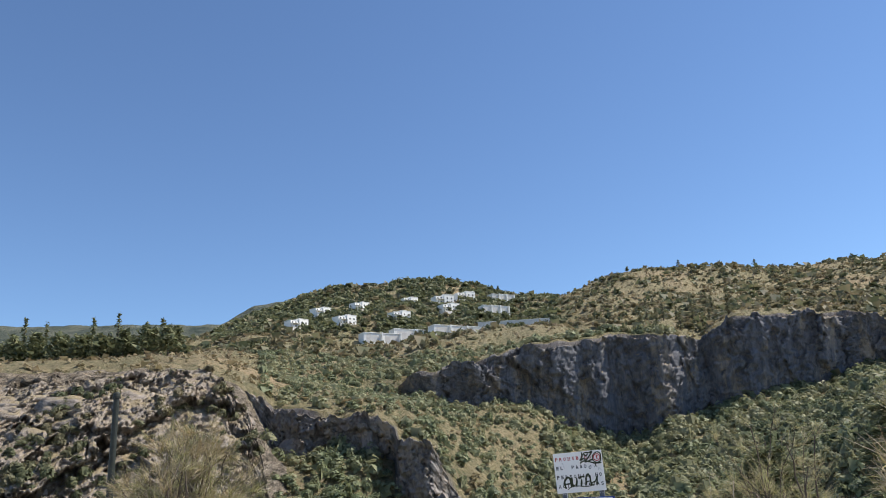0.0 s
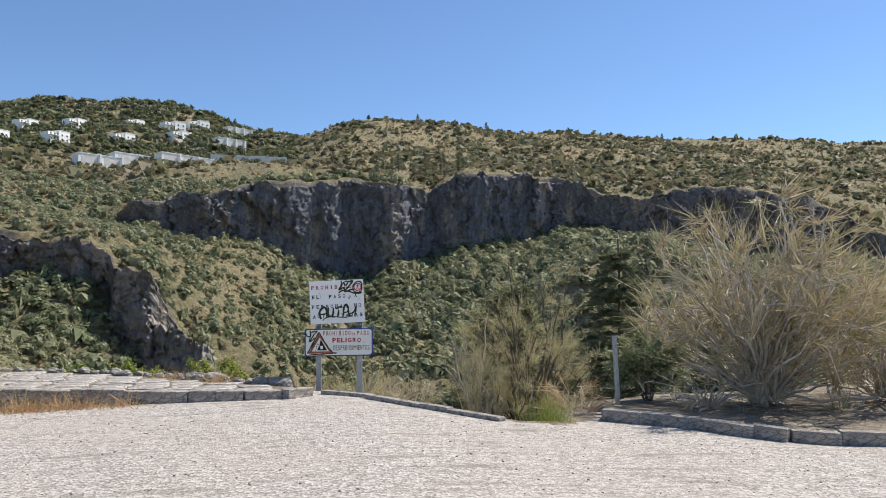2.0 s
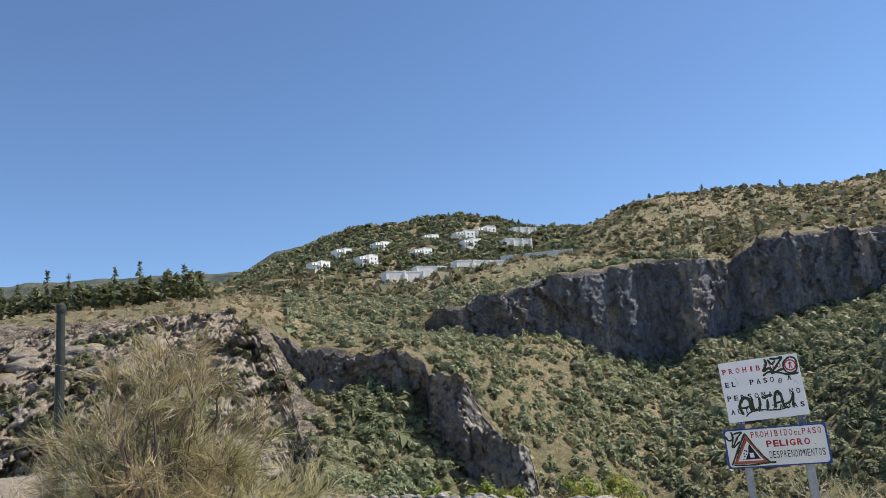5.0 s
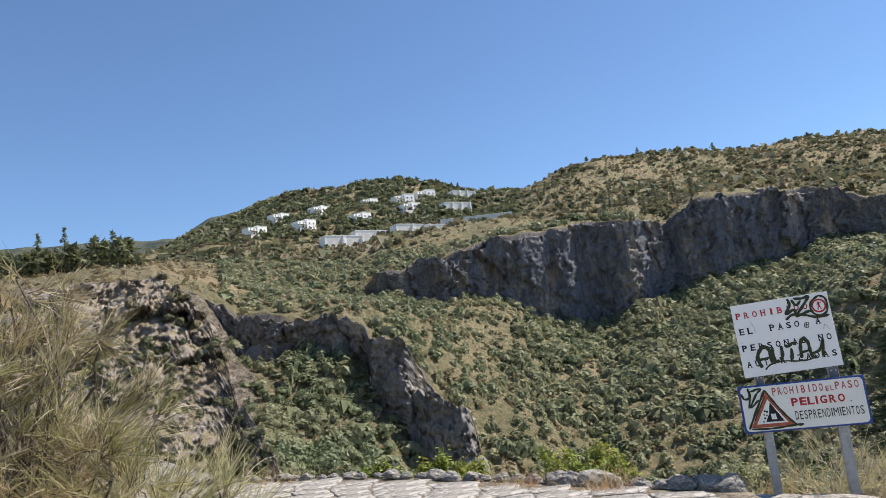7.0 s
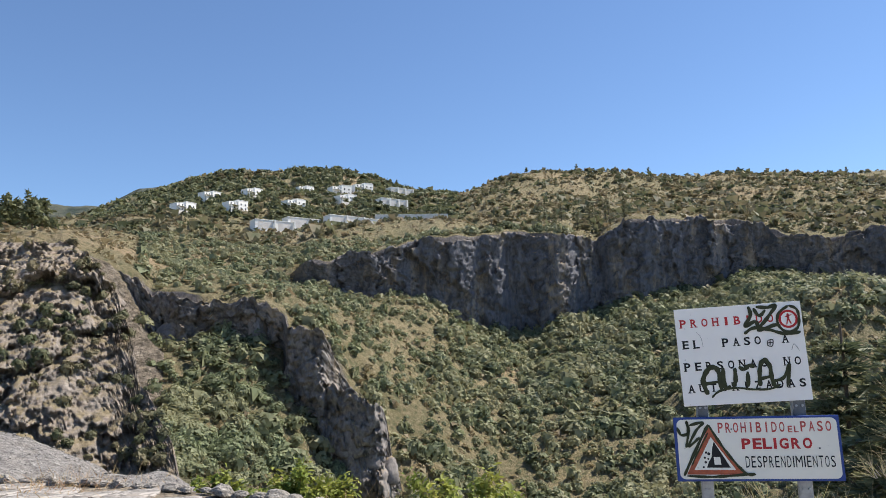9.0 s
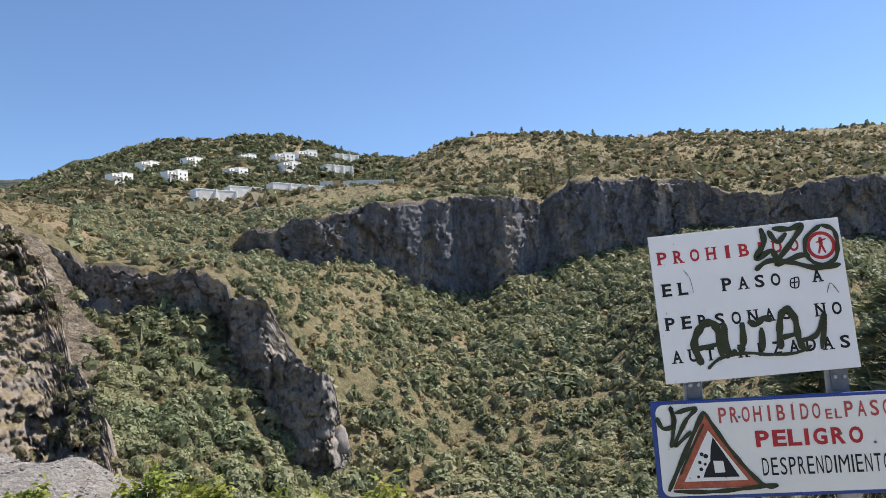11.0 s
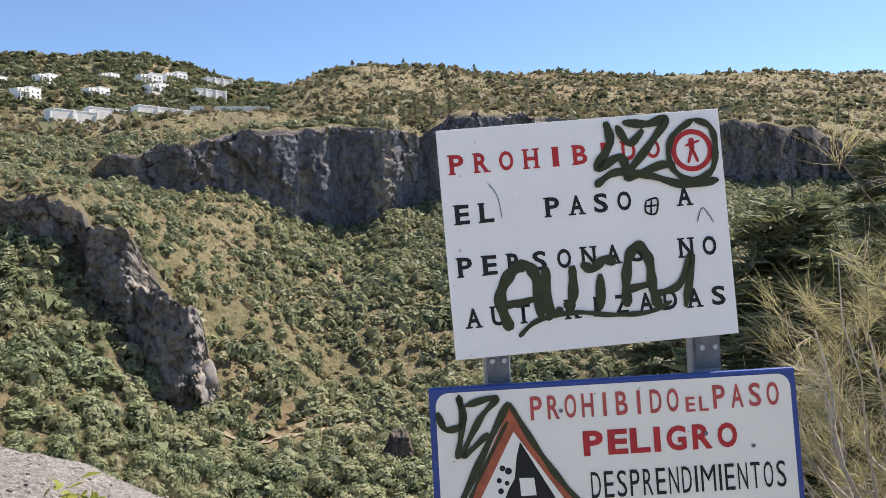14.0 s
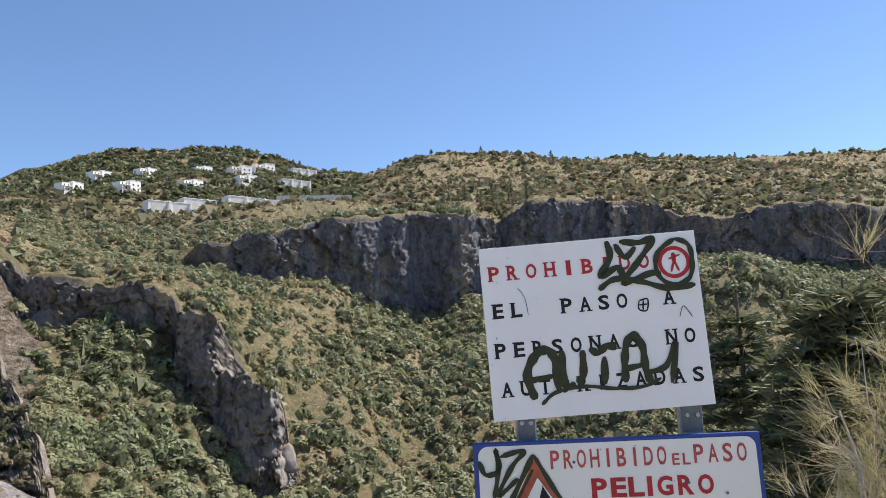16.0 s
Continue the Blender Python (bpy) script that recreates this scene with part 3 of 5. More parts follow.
def rock_face(name, knots, step, rows, blocks, lean, seed, material, label, category, group="", kind="", fine=0.35, rough_top=0.004, crown=9.0):
    """A broken rock face over a stretch of bearings: knots of (bearing, distance, foot, top), both as rise per metre.
    blocks: (width, height, depth) of the cells it breaks into; lean: metres that its foot lies behind its top (negative: it leans back)."""
    ks, kd, kb, kt = (np.array(v) for v in zip(*knots))
    u = np.arange(ks[0], ks[-1], step)
    d0, eb, et = (np.interp(u, ks, v) for v in (kd, kb, kt))
    et = et + rough_top * LAT.many(u * 55, u * 0 + seed, u * 0, 4, 0.7) + rough_top * 0.8 * np.floor(1.5 * LAT.one(u * 40, u * 0 + seed, u * 0 + 3))
    et = np.maximum(et, eb + 0.001)
    back = 9
    v = np.concatenate([np.linspace(0, 1, rows), np.ones(back)])[:, None]
    over = np.concatenate([np.zeros(rows), np.linspace(0.08, 1, back)])[:, None]
    e = eb + (et - eb) * v
    base = d0[None, :] + lean * (1 - v if lean > 0 else np.clip((0.18 - e) / 0.3, 0, 1)) + crown * over
    x, z = u[None, :] * base, 1.5 + e * d0[None, :] - 0.12 * crown * over
    wx = x + 2.6 * LAT.many(x / 5, z / 5, x * 0 + seed, 5, 0.62)
    wz = z + 2.6 * LAT.many(x / 5, z / 5, x * 0 + seed + 9, 5, 0.62)
    push = 0.9 * LAT.many(x / 14, z / 22, x * 0 + seed, 4, 0.6)
    for k, (w, h, deep) in enumerate(blocks):
        val, gap = cells(wx / w + 0.3 * wz / h, wz / h - 0.25 * wx / w, seed + 7 * k)
        push = push + deep * val - 0.35 * deep * np.clip(1 - gap / 0.14, 0, 1)
    push = push + fine * LAT.many(x / 1.3, z / 1.3, x * 0 + 2, 4, 0.75)
    ends = np.clip((u - ks[0]) / 0.012, 0, 1) * np.clip((ks[-1] - u) / 0.012, 0, 1)
    push = push * (ends * np.clip((et - eb) / 0.07, 0.25, 1))[None, :] * (1 - 0.8 * over)
    dist = base - push
    z = z + over * (0.8 * LAT.many(x / 3, over * 3 + 0 * x, x * 0 + seed, 3))
    pts = np.stack([u[None, :] * dist, 5 + dist, z], -1)
    ob = mesh_object(name, pts.reshape(-1, 3), grid_faces(*dist.shape), material)
    tagged(ob, label, category, group, kind)
    return ob, pts[:rows]


cliff_s = np.arange(-0.165, 0.99, 0.005)
cliff_d = hill_profile(cliff_s)[0][CLIFF_ROW] - 8
CLIFF_KNOTS = [(a, b, c - 0.012, t) for a, b, c, t in zip(cliff_s, cliff_d, np.interp(cliff_s, CLIFF_S, CLIFF_BOT), np.interp(cliff_s, CLIFF_S, CLIFF_TOP))]
rock_face("cliff", CLIFF_KNOTS, 0.0016, 76, ((11, 30, 1.6), (4.2, 9, 1.3), (1.8, 3.4, 0.7)), 6.5, 21, M_CLIFF, "long limestone cliff with tan streaks, coloured dark and bluish for shade", "cliff", kind="structure")
BAND, band_pts = rock_face("crag_band", [(-0.385, 157, .125, .142), (-0.3545, 157, .07, .131), (-0.3365, 156, .025, .106), (-0.303, 154, .018, .107), (-0.2695, 155, .03, .101), (-0.248, 156.5, .045, .093), (-0.232, 154.5, .04, .098),
                        (-0.194, 153, .03, .097), (-0.171, 151, .02, .080), (-0.168, 147, -.035, .064), (-0.1435, 144, -.05, .061), (-0.1235, 142, -.052, .054), (-0.114, 146, -.06, .030), (-0.098, 153, -.065, -.004), (-0.080, 158, -.075, -.02)],
          0.0016, 60, ((8, 14, 2.0), (3, 5, 1.3), (1.2, 1.6, 0.5)), 2.6, 41, M_BANDROCK, "dark weathered limestone crags along the scrub slope", "rock outcrop", "crags on the far slope")
PINNACLE, pinnacle_pts = rock_face("pinnacle", [(-0.141, 152, -.15, -.08), (-0.134, 146, -.16, -.035), (-0.118, 142, -.17, -.011), (-0.112, 141, -.18, -.006), (-0.105, 140, -.18, -.019), (-0.09, 138, -.19, -.022), (-0.075, 137, -.19, -.027), (-0.06, 137, -.19, -.036),
                       (-0.051, 138, -.19, -.043), (-0.046, 141, -.19, -.06), (-0.040, 145, -.18, -.10), (-0.028, 150, -.17, -.14), (-0.018, 154, -.17, -.165)],
          0.0013, 64, ((6, 12, 1.6), (2.6, 4, 1.0), (1.1, 1.5, 0.45)), 1.5, 61, M_BANDROCK, "tall dark limestone pinnacle rising from the wooded valley", "rock outcrop", "crags on the far slope")
RIDGE, ridge_pts = rock_face("limestone_ridge", [(-0.95, 98, -.06, .165), (-0.665, 104, -.06, .172), (-0.59, 106, -.07, .176), (-0.5145, 109, -.08, .183), (-0.434, 113, -.10, .1785), (-0.411, 115, -.12, .151), (-0.378, 117, -.13, .098), (-0.3545, 118, -.13, .035),
                                      (-0.346, 118, -.13, .004), (-0.336, 117, -.13, -.007), (-0.302, 116, -.14, -.06), (-0.280, 118, -.15, -.13)],
                  0.0020, 130, ((12, 8, 2.4), (4.5, 2.2, 1.25), (1.7, 0.8, 0.6)), -37, 81, M_RIDGE, "pale layered limestone ridge broken into slabs, with dry grass", "rock outcrop", "crags on the far slope", fine=0.42, rough_top=0.003, crown=16)


def broken_blocks(ob, pts, name, count, size, sink, seed, material, rows):
    """Separate blocks that stand out of a rock face."""
    r = np.random.RandomState(seed)
    for k in range(count):
        i, j = r.randint(int(rows[0] * len(pts)), int(rows[1] * len(pts))), r.randint(12, int(0.84 * pts.shape[1]))
        v, f = rock_verts(np.array(size) * r.uniform(0.6, 1.4) * np.array([r.uniform(0.7, 1.4), 1, r.uniform(0.7, 1.2)]), seed + k, 3, 9.0, 0.15, (0.06, 0.12), 16)
        a = r.uniform(-0.5, 0.5)
        tilt = r.uniform(-0.25, 0.05)
        v = np.stack([v[:, 0] * math.cos(a) - v[:, 1] * math.sin(a), v[:, 0] * math.sin(a) + v[:, 1] * math.cos(a), v[:, 2] + tilt * v[:, 0]], -1)
        mesh_object(name, v + pts[i, j] + np.array([0, sink, 0]), f, material, ob)


broken_blocks(RIDGE, ridge_pts, "slab", 30, (5.0, 5.5, 2.2), 2.3, 300, M_RIDGE, (0.5, 0.95))
broken_blocks(BAND, band_pts, "buttress", 12, (4.2, 4.0, 5.5), 2.0, 400, M_BANDROCK, (0.3, 0.62))
broken_blocks(PINNACLE, pinnacle_pts, "block", 8, (3.0, 3.0, 4.0), 1.5, 500, M_BANDROCK, (0.4, 0.75))
crag_rock(112, 140, -10, 12.0, 206, 16, 7, "dark rock step below a scrub-covered spur", 0.2)
crag_rock(20, 26, -30, -24.5, 133, 6, 8, "small grey boulder among valley bushes", 0.3, (0, 0), None, 3)


# ---- scrub on the hillside ----
def bush_template(tris, leaf, seed, squash=0.8):
    """Leaf clumps over a lumpy dome of unit radius."""
    r = np.random.RandomState(seed)
    d = r.normal(size=(tris, 3))
    d /= np.linalg.norm(d, axis=1)[:, None]
    d[:, 2] = np.where(d[:, 2] < -0.35, -d[:, 2], d[:, 2])
    lump = 0.78 + 0.3 * LAT.many(d[:, 0] * 1.8 + seed, d[:, 1] * 1.8, d[:, 2] * 1.8, 2) + r.uniform(-0.12, 0.1, tris)
    c = d * lump[:, None]
    a = r.normal(size=(tris, 3))
    a -= d * (a * d).sum(1)[:, None] * 0.93
    a /= np.linalg.norm(a, axis=1)[:, None]
    b = np.cross(d, a) + r.normal(size=(tris, 3)) * 0.18
    s = leaf * r.uniform(0.7, 1.4, (tris, 1))
    core = tris // 7
    c[:core] *= 0.66
    s[:core] *= 2.4
    v = np.stack([c - a * s, c + a * s + b * s * 0.3, c + b * s * 1.5], 1)
    v[..., 2] *= squash
    return v.reshape(-1, 3)


def scatter(name, places, radii, template_args, material, label, seed):
    r = np.random.RandomState(seed)
    temps = [bush_template(*template_args, seed=40 + i, squash=0.7 + 0.12 * i) for i in range(6)]
    pick = r.randint(0, 6, len(places))
    out = []
    for k, tv in enumerate(temps):
        p, q = places[pick == k], radii[pick == k]
        a = r.uniform(0, 6.28, len(p))
        wide = q * r.uniform(0.85, 1.3, len(p))
        ca, sa = (np.cos(a) * wide)[:, None], (np.sin(a) * wide)[:, None]
        v = np.stack([tv[None, :, 0] * ca - tv[None, :, 1] * sa, tv[None, :, 0] * sa + tv[None, :, 1] * ca, tv[None, :, 2] * q[:, None]], -1)
        out.append((v + p[:, None, :] + np.array([0, 0, 0.35]) * q[:, None, None]).reshape(-1, 3))
    v = np.concatenate(out)
    ob = mesh_object(name, v, np.arange(len(v)).reshape(-1, 3), material)
    return tagged(ob, label, "shrubs", kind="stuff")


def slope_places(n, s0, s1, d0, d1, seed, cover, dry=0.0):
    """Spots on the hillside between two distances, off the rock faces, in drifts."""
    r = np.random.RandomState(seed)
    s = r.uniform(s0, s1, n)
    d = np.sqrt(r.uniform(d0 * d0, d1 * d1, n))
    j = np.clip(np.searchsorted(HILL_S, s), 1, len(HILL_S) - 1)
    i = np.array([np.searchsorted(D[:, a], b) for a, b in zip(j, d)]).clip(1, len(LEVEL) - 2)
    p = np.stack([HX[i, j], HY[i, j], height[i, j]], -1)
    p[:, :2] += r.uniform(-0.8, 0.8, (n, 2))
    keep = (face[i, j] < 0.4) & (crag[i, j] < 0.3 + 0.3 * (r.rand(n) < 0.25))
    drift = LAT.many(p[:, 0] / 24, p[:, 1] / 24, p[:, 0] * 0 + seed, 3)
    drift = np.maximum(drift, -0.3 if cover < -0.4 else -9)
    keep &= (drift + r.uniform(-0.5, 0.5, n)) > cover
    return p[keep]


path_s = np.linspace(-0.045, 0.125, 60)
path_level = 3.62 + 0.30 * np.clip((path_s - 0.02) / 0.1, 0, 1)
path_low = np.array([hill_at(s, l) for s, l in zip(path_s, path_level)])


def off_path(p):
    """Leaves the footpath and the bank below it clear of bushes."""
    s = p[:, 0] / (p[:, 1] - 5)
    dy = p[:, 1] - np.interp(s, path_s, path_low[:, 1])
    return p[~((s > -0.05) & (s < 0.135) & (dy > -3.5) & (dy < 1.5))]


rr = np.random.RandomState(77)
spots = slope_places(2100, -0.32, 0.8, 46, 140, 1, -1.0)
spots = off_path(spots)
scatter("valley_bushes", spots, rr.uniform(0.9, 2.3, len(spots)), (210, 0.115), M_SHRUB, "dense dark evergreen bushes filling the valley", 11)
spots = off_path(slope_places(9800, -0.36, 1.0, 118, 298, 2, -0.5))
bearing, away = spots[:, 0] / (spots[:, 1] - 5), spots[:, 1] - 5
dry_flank = (bearing < 0.09 + 0.03 * np.sin(away / 9)) & (away > 168 + 200 * np.clip(bearing, 0, 1))
spots = spots[~dry_flank | (rr.rand(len(spots)) < 0.95)]
dry_flank = (spots[:, 0] / (spots[:, 1] - 5) < 0.1) & (spots[:, 1] > 173)
scatter("slope_bushes", spots, rr.uniform(0.7, 2.0, len(spots)) * rr.uniform(0.7, 1.3, len(spots)) * np.where(dry_flank, 0.78, 1.0), (60, 0.22), M_OAK, "evergreen bushes on the slope below the cliff", 12)
spots = slope_places(2200, 0.0, 0.9, 190, 296, 3, -0.5)
scatter("cliff_foot_bushes", spots, rr.uniform(1.0, 2.6, len(spots)), (60, 0.24), M_OAK, "dark holm oak bushes along the cliff foot", 13)
spots = slope_places(23000, -0.9, 1.3, 292, 640, 4, -0.22)
scatter("upland_scrub", spots, rr.uniform(0.6, 1.7, len(spots)) * rr.uniform(0.5, 1.35, len(spots)), (15, 0.58), M_SHRUBFAR, "grey-green scrub dotted over the dry upper slopes", 14)
spots = slope_places(20000, -0.8, 1.0, 110, 600, 5, -0.6)
scatter("dry_tufts", spots, rr.uniform(0.25, 0.9, len(spots)), (8, 0.62), M_TUFT, "straw-coloured tussocks on dry slopes", 15)
spots = slope_places(3200, -0.42, 0.05, 430, 625, 6, -0.2)
scatter("hilltop_pines", spots, rr.uniform(1.2, 3.0, len(spots)), (44, 0.36), M_NEEDLE, "dark green pines crowding the hilltop", 16)
flat = ridge_pts[20:].reshape(-1, 3)
spots = flat[rr.choice(len(flat), 620, False)]
spots = spots[LAT.many(spots[:, 0] / 9, spots[:, 1] / 9, spots[:, 2] / 9, 3) > -0.1]
scatter("outcrop_scrub", spots, rr.uniform(0.25, 0.95, len(spots)), (120, 0.19), M_SHRUBFAR, "grey-green scrub growing on pale limestone outcrops", 17)


def tree(name, place, tall, wide, seed, material, label, category, group, trunk_part=0.12, leaves=260, point=1.0):
    """A tree seen far off: trunk, and a ragged crown of clumps whose width follows its kind."""
    r = np.random.RandomState(seed)
    ob = empty(name, Matrix.Translation(place))
    bm = bmesh.new()
    bmesh.ops.create_cone(bm, segments=7, radius1=0.03 * tall, radius2=0.008 * tall, depth=tall * 0.8, cap_ends=True, matrix=Matrix.Translation((0, 0, tall * 0.4 - 0.5)))
    part("trunk", bm, M_BARK, ob)
    h = trunk_part + (1 - trunk_part) * r.rand(leaves) ** 1.1
    prof = (1 - (h - trunk_part) / (1 - trunk_part)) ** point * wide * (0.6 + 0.4 * np.sin(h * 23 + seed))
    a = r.uniform(0, 6.28, leaves)
    q = prof * np.sqrt(r.uniform(0.2, 1, leaves))
    c = np.stack([np.cos(a) * q, np.sin(a) * q, h * tall], -1)
    t = r.normal(size=(leaves, 3, 3)) * np.array([1, 1, 0.7]) * wide * 0.2
    part_ob = mesh_object("crown", (c[:, None, :] + t).reshape(-1, 3), np.arange(leaves * 3).reshape(-1, 3), material, ob)
    return tagged(ob, label, category, group)


for k in range(15):
    s = -0.80 + 0.021 * k + 0.004 * math.sin(k * 5.1)
    x, y, z = hill_at(s, 8.3 + 0.3 * math.sin(k * 2.7))
    tree("cypress", (x, y, z - 0.3), 10 + 5 * abs(math.sin(k * 1.9)), 1.8 + 0.6 * abs(math.cos(k * 1.3)), k, M_NEEDLE, "tall dark cypress on the ridge above the outcrop", "cypress tree", "ridge cypresses", 0.05, 260, 0.7)
for k in range(34):
    s = -0.84 + 0.0112 * k
    x, y, z = hill_at(s, 8.2 + 0.4 * math.cos(k * 2.1))
    tree("pine", (x, y, z - 0.3), 6.5 + 2.5 * abs(math.sin(k * 2.3)), 3.8, 30 + k, M_NEEDLE, "round-crowned dark pine on the ridge above the outcrop", "pine tree", "ridge pines", 0.25, 260, 0.45)
for k in range(12):
    s = 0.155 + 0.011 * k + 0.004 * math.sin(k * 3.3)
    x, y, z = hill_at(s, 12.05 + 0.25 * math.sin(k * 2.2))
    tree("poplar", (x, y, z - 0.3), 8 + 3 * abs(math.sin(k * 1.7)), 1.9, 60 + k, M_SHRUBFAR, "slim pale green poplar in a grove above the cliff", "poplar tree", "poplars above the cliff", 0.08, 220, 0.5)
for k, s in enumerate((0.307, 0.43, 0.57, 0.575, 0.66, 0.70, -0.03, -0.12, 0.145, 0.21)):
    x, y, z = hill_at(s, 14.9)
    tree("ridge_tree", (x, y, z - 0.3), 7.5 - 2.5 * (k % 3 > 0), 2.2, 90 + k, M_NEEDLE, "lone dark tree standing on the skyline", "tree", "skyline trees", 0.3, 180, 0.5)

path_high = np.array([hill_at(s, l + 0.05) for s, l in zip(path_s, path_level)])
pv = np.concatenate([path_low + (0, -0.1, 0.22), path_high + (0, 0.3, 0.34)])
footpath = mesh_object("footpath", pv, grid_faces(2, 60), M_PATH)
tagged(footpath, "narrow pale dirt path crossing the valley slope", "path", kind="structure")


# ---- white houses on the hill ----
def house():
    """Two stepped white blocks with flat roofs, dark windows and a porch."""
    ob = empty("house")
    for nm, (x0, y0, x1, y1, h) in (("low_block", (-7, 0.8, -1.2, 8, 5.0)), ("high_block", (-0.6, 0, 6.8, 8.5, 6.8))):
        wall = part(nm, box(x0, y0, -3, x1, y1, h, 0.06), M_LIME, ob)
        part("roof", box(x0 - 0.15, y0 - 0.15, h + 0.02, x1 + 0.15, y1 + 0.15, h + 0.3, 0.04), M_LIME, ob)
        for row in range(2):
            for c in range(2):
                wx = x0 + (x1 - x0) * (0.28 + 0.44 * c)
                wz = 0.7 + row * 2.7
                if wz + 1.5 < h:
                    win = part("window", box(wx - 0.6, y0 - 0.06, wz - 0.1, wx + 0.6, y0 - 0.01, wz + 1.35), M_LIME, ob)
                    part("pane", box(wx - 0.45, y0 - 0.09, wz, wx + 0.45, y0 - 0.065, wz + 1.2), M_PANE, win)
    part("porch_roof", box(-7.2, -1.6, 2.75, -1.0, 0.75, 2.95, 0.03), M_LIME, ob)
    for x in (-6.9, -1.4):
        part("porch_post", box(x - 0.12, -1.45, -1.0, x + 0.12, -1.2, 2.74), M_LIME, ob)
    part("terrace_wall", box(-8, -2.6, -3.2, 7.5, -2.2, -0.6), M_GREYWALL, ob)
    return tagged(ob, "white flat-roofed stepped house on the green hillside", "house", "white houses on the hill")


first_house = None
for s, e, size, turn in ((-0.301, 0.212, 0.80, 0), (-0.267, 0.227, 0.78, 2), (-0.234, 0.212, 0.84, 0), (-0.212, 0.231, 0.78, 4), (-0.157, 0.211, 0.84, 2),
                         (-0.146, 0.232, 0.78, 0), (-0.091, 0.216, 0.84, 2), (-0.100, 0.231, 0.92, -8), (-0.068, 0.2315, 0.92, -4)):
    p = hill_rise(s, e)
    m = Matrix.Translation(p + Vector((0, 0, 0.9))) @ pose(0, 0, 0, 0, 0, turn + 38 - math.degrees(math.atan(s))) @ Matrix.Diagonal((size * 1.15, size * 1.1, size * 1.02, 1))
    if first_house is None:
        first_house = house()
        first_house.matrix_basis = m
    else:
        twin = copy_thing(first_house, m)
        twin.matrix_basis = m


def long_house(width, tall, blocks, label):
    ob = empty("terraced_building")
    part("wall", box(0, 0, -4, width, 7, tall, 0.05), M_LIME, ob)
    part("roof_edge", box(-0.2, -0.25, tall + 0.02, width + 0.2, 7.2, tall + 0.35, 0.04), M_LIME, ob)
    for k in range(blocks):
        x = width * (k + 0.5) / blocks
        part("recess", box(x - width / blocks * 0.36, -0.06, 0.5, x + width / blocks * 0.36, -0.012, tall - 0.9), M_GREYWALL, ob)
        part("pier", box(width * (k + 1) / blocks - 0.9, -0.9, -3, width * (k + 1) / blocks - 0.1, -0.27, tall + 0.5), M_LIME, ob)
    return tagged(ob, label, "building", "white hillside buildings")


for s, e, width, tall, blocks, turn in ((-0.213, 0.1855, 22, 5.0, 2, 2), (-0.170, 0.1865, 27, 6.0, 2, 2), (-0.115, 0.1895, 31, 5.2, 3, 2), (-0.050, 0.211, 20, 6.0, 3, 0), (-0.036, 0.228, 19, 5.0, 3, 0)):
    lh = long_house(width, tall, blocks, "long low white building on a terrace of the hillside")
    lh.matrix_basis = Matrix.Translation(hill_rise(s, e) + Vector((0, 0, 1.0))) @ pose(0, 0, 0, 0, 0, turn + 33)
rw = empty("retaining_wall", Matrix.Translation(hill_rise(-0.058, 0.1925) + Vector((0, 0, 2.2))) @ pose(0, 0, 0, 0, 0, 3))
part("wall", box(0, 0, -4, 42, 0.6, 2.6, 0.05), M_GREYWALL, rw)
part("coping", box(-0.1, -0.1, 2.62, 42, 0.7, 2.85, 0.04), M_LIME, rw)
tagged(rw, "long grey rendered retaining wall beside the white buildings", "wall")


# ---- the sign ----
def ribbon(points, width, y, wobble=0.0, seed=0):
    """A flat brush stroke with round ends through the points, in the plane of the board."""
    pts = [Vector((u, v)) for u, v in points]
    line = []
    for k in range(len(pts) - 1):
        a, b, c, d = pts[max(k - 1, 0)], pts[k], pts[k + 1], pts[min(k + 2, len(pts) - 1)]
        for i in range(8):
            t = i / 8
            line.append(0.5 * ((2 * b) + (c - a) * t + (2 * a - 5 * b + 4 * c - d) * t * t + (3 * b - a - 3 * c + d) * t ** 3))
    line.append(pts[-1])
    bm = bmesh.new()
    rows = []
    n = len(line)
    for k, p in enumerate(line):
        d = line[min(k + 1, n - 1)] - line[max(k - 1, 0)]
        d = d.normalized() if d.length else Vector((1, 0))
        w = width * (0.5 + wobble * 0.5 * math.sin(k * 0.9 + seed)) * min(1, 0.45 + 0.3 * min(k, n - 1 - k))
        s = Vector((-d.y, d.x)) * w
        rows.append((bm.verts.new((p.x - s.x, y, p.y - s.y)), bm.verts.new((p.x + s.x, y, p.y + s.y))))
    for (a, b), (c, d) in zip(rows, rows[1:]):
        bm.faces.new((a, b, d, c))
    return bm


SERIFS = {"P": "lL", "R": "lLr", "H": "lLrR", "I": "mM", "B": "lL", "D": "lL", "E": "lL", "L": "lL", "N": "lLR", "T": "m", "U": "LR", "A": "lr"}


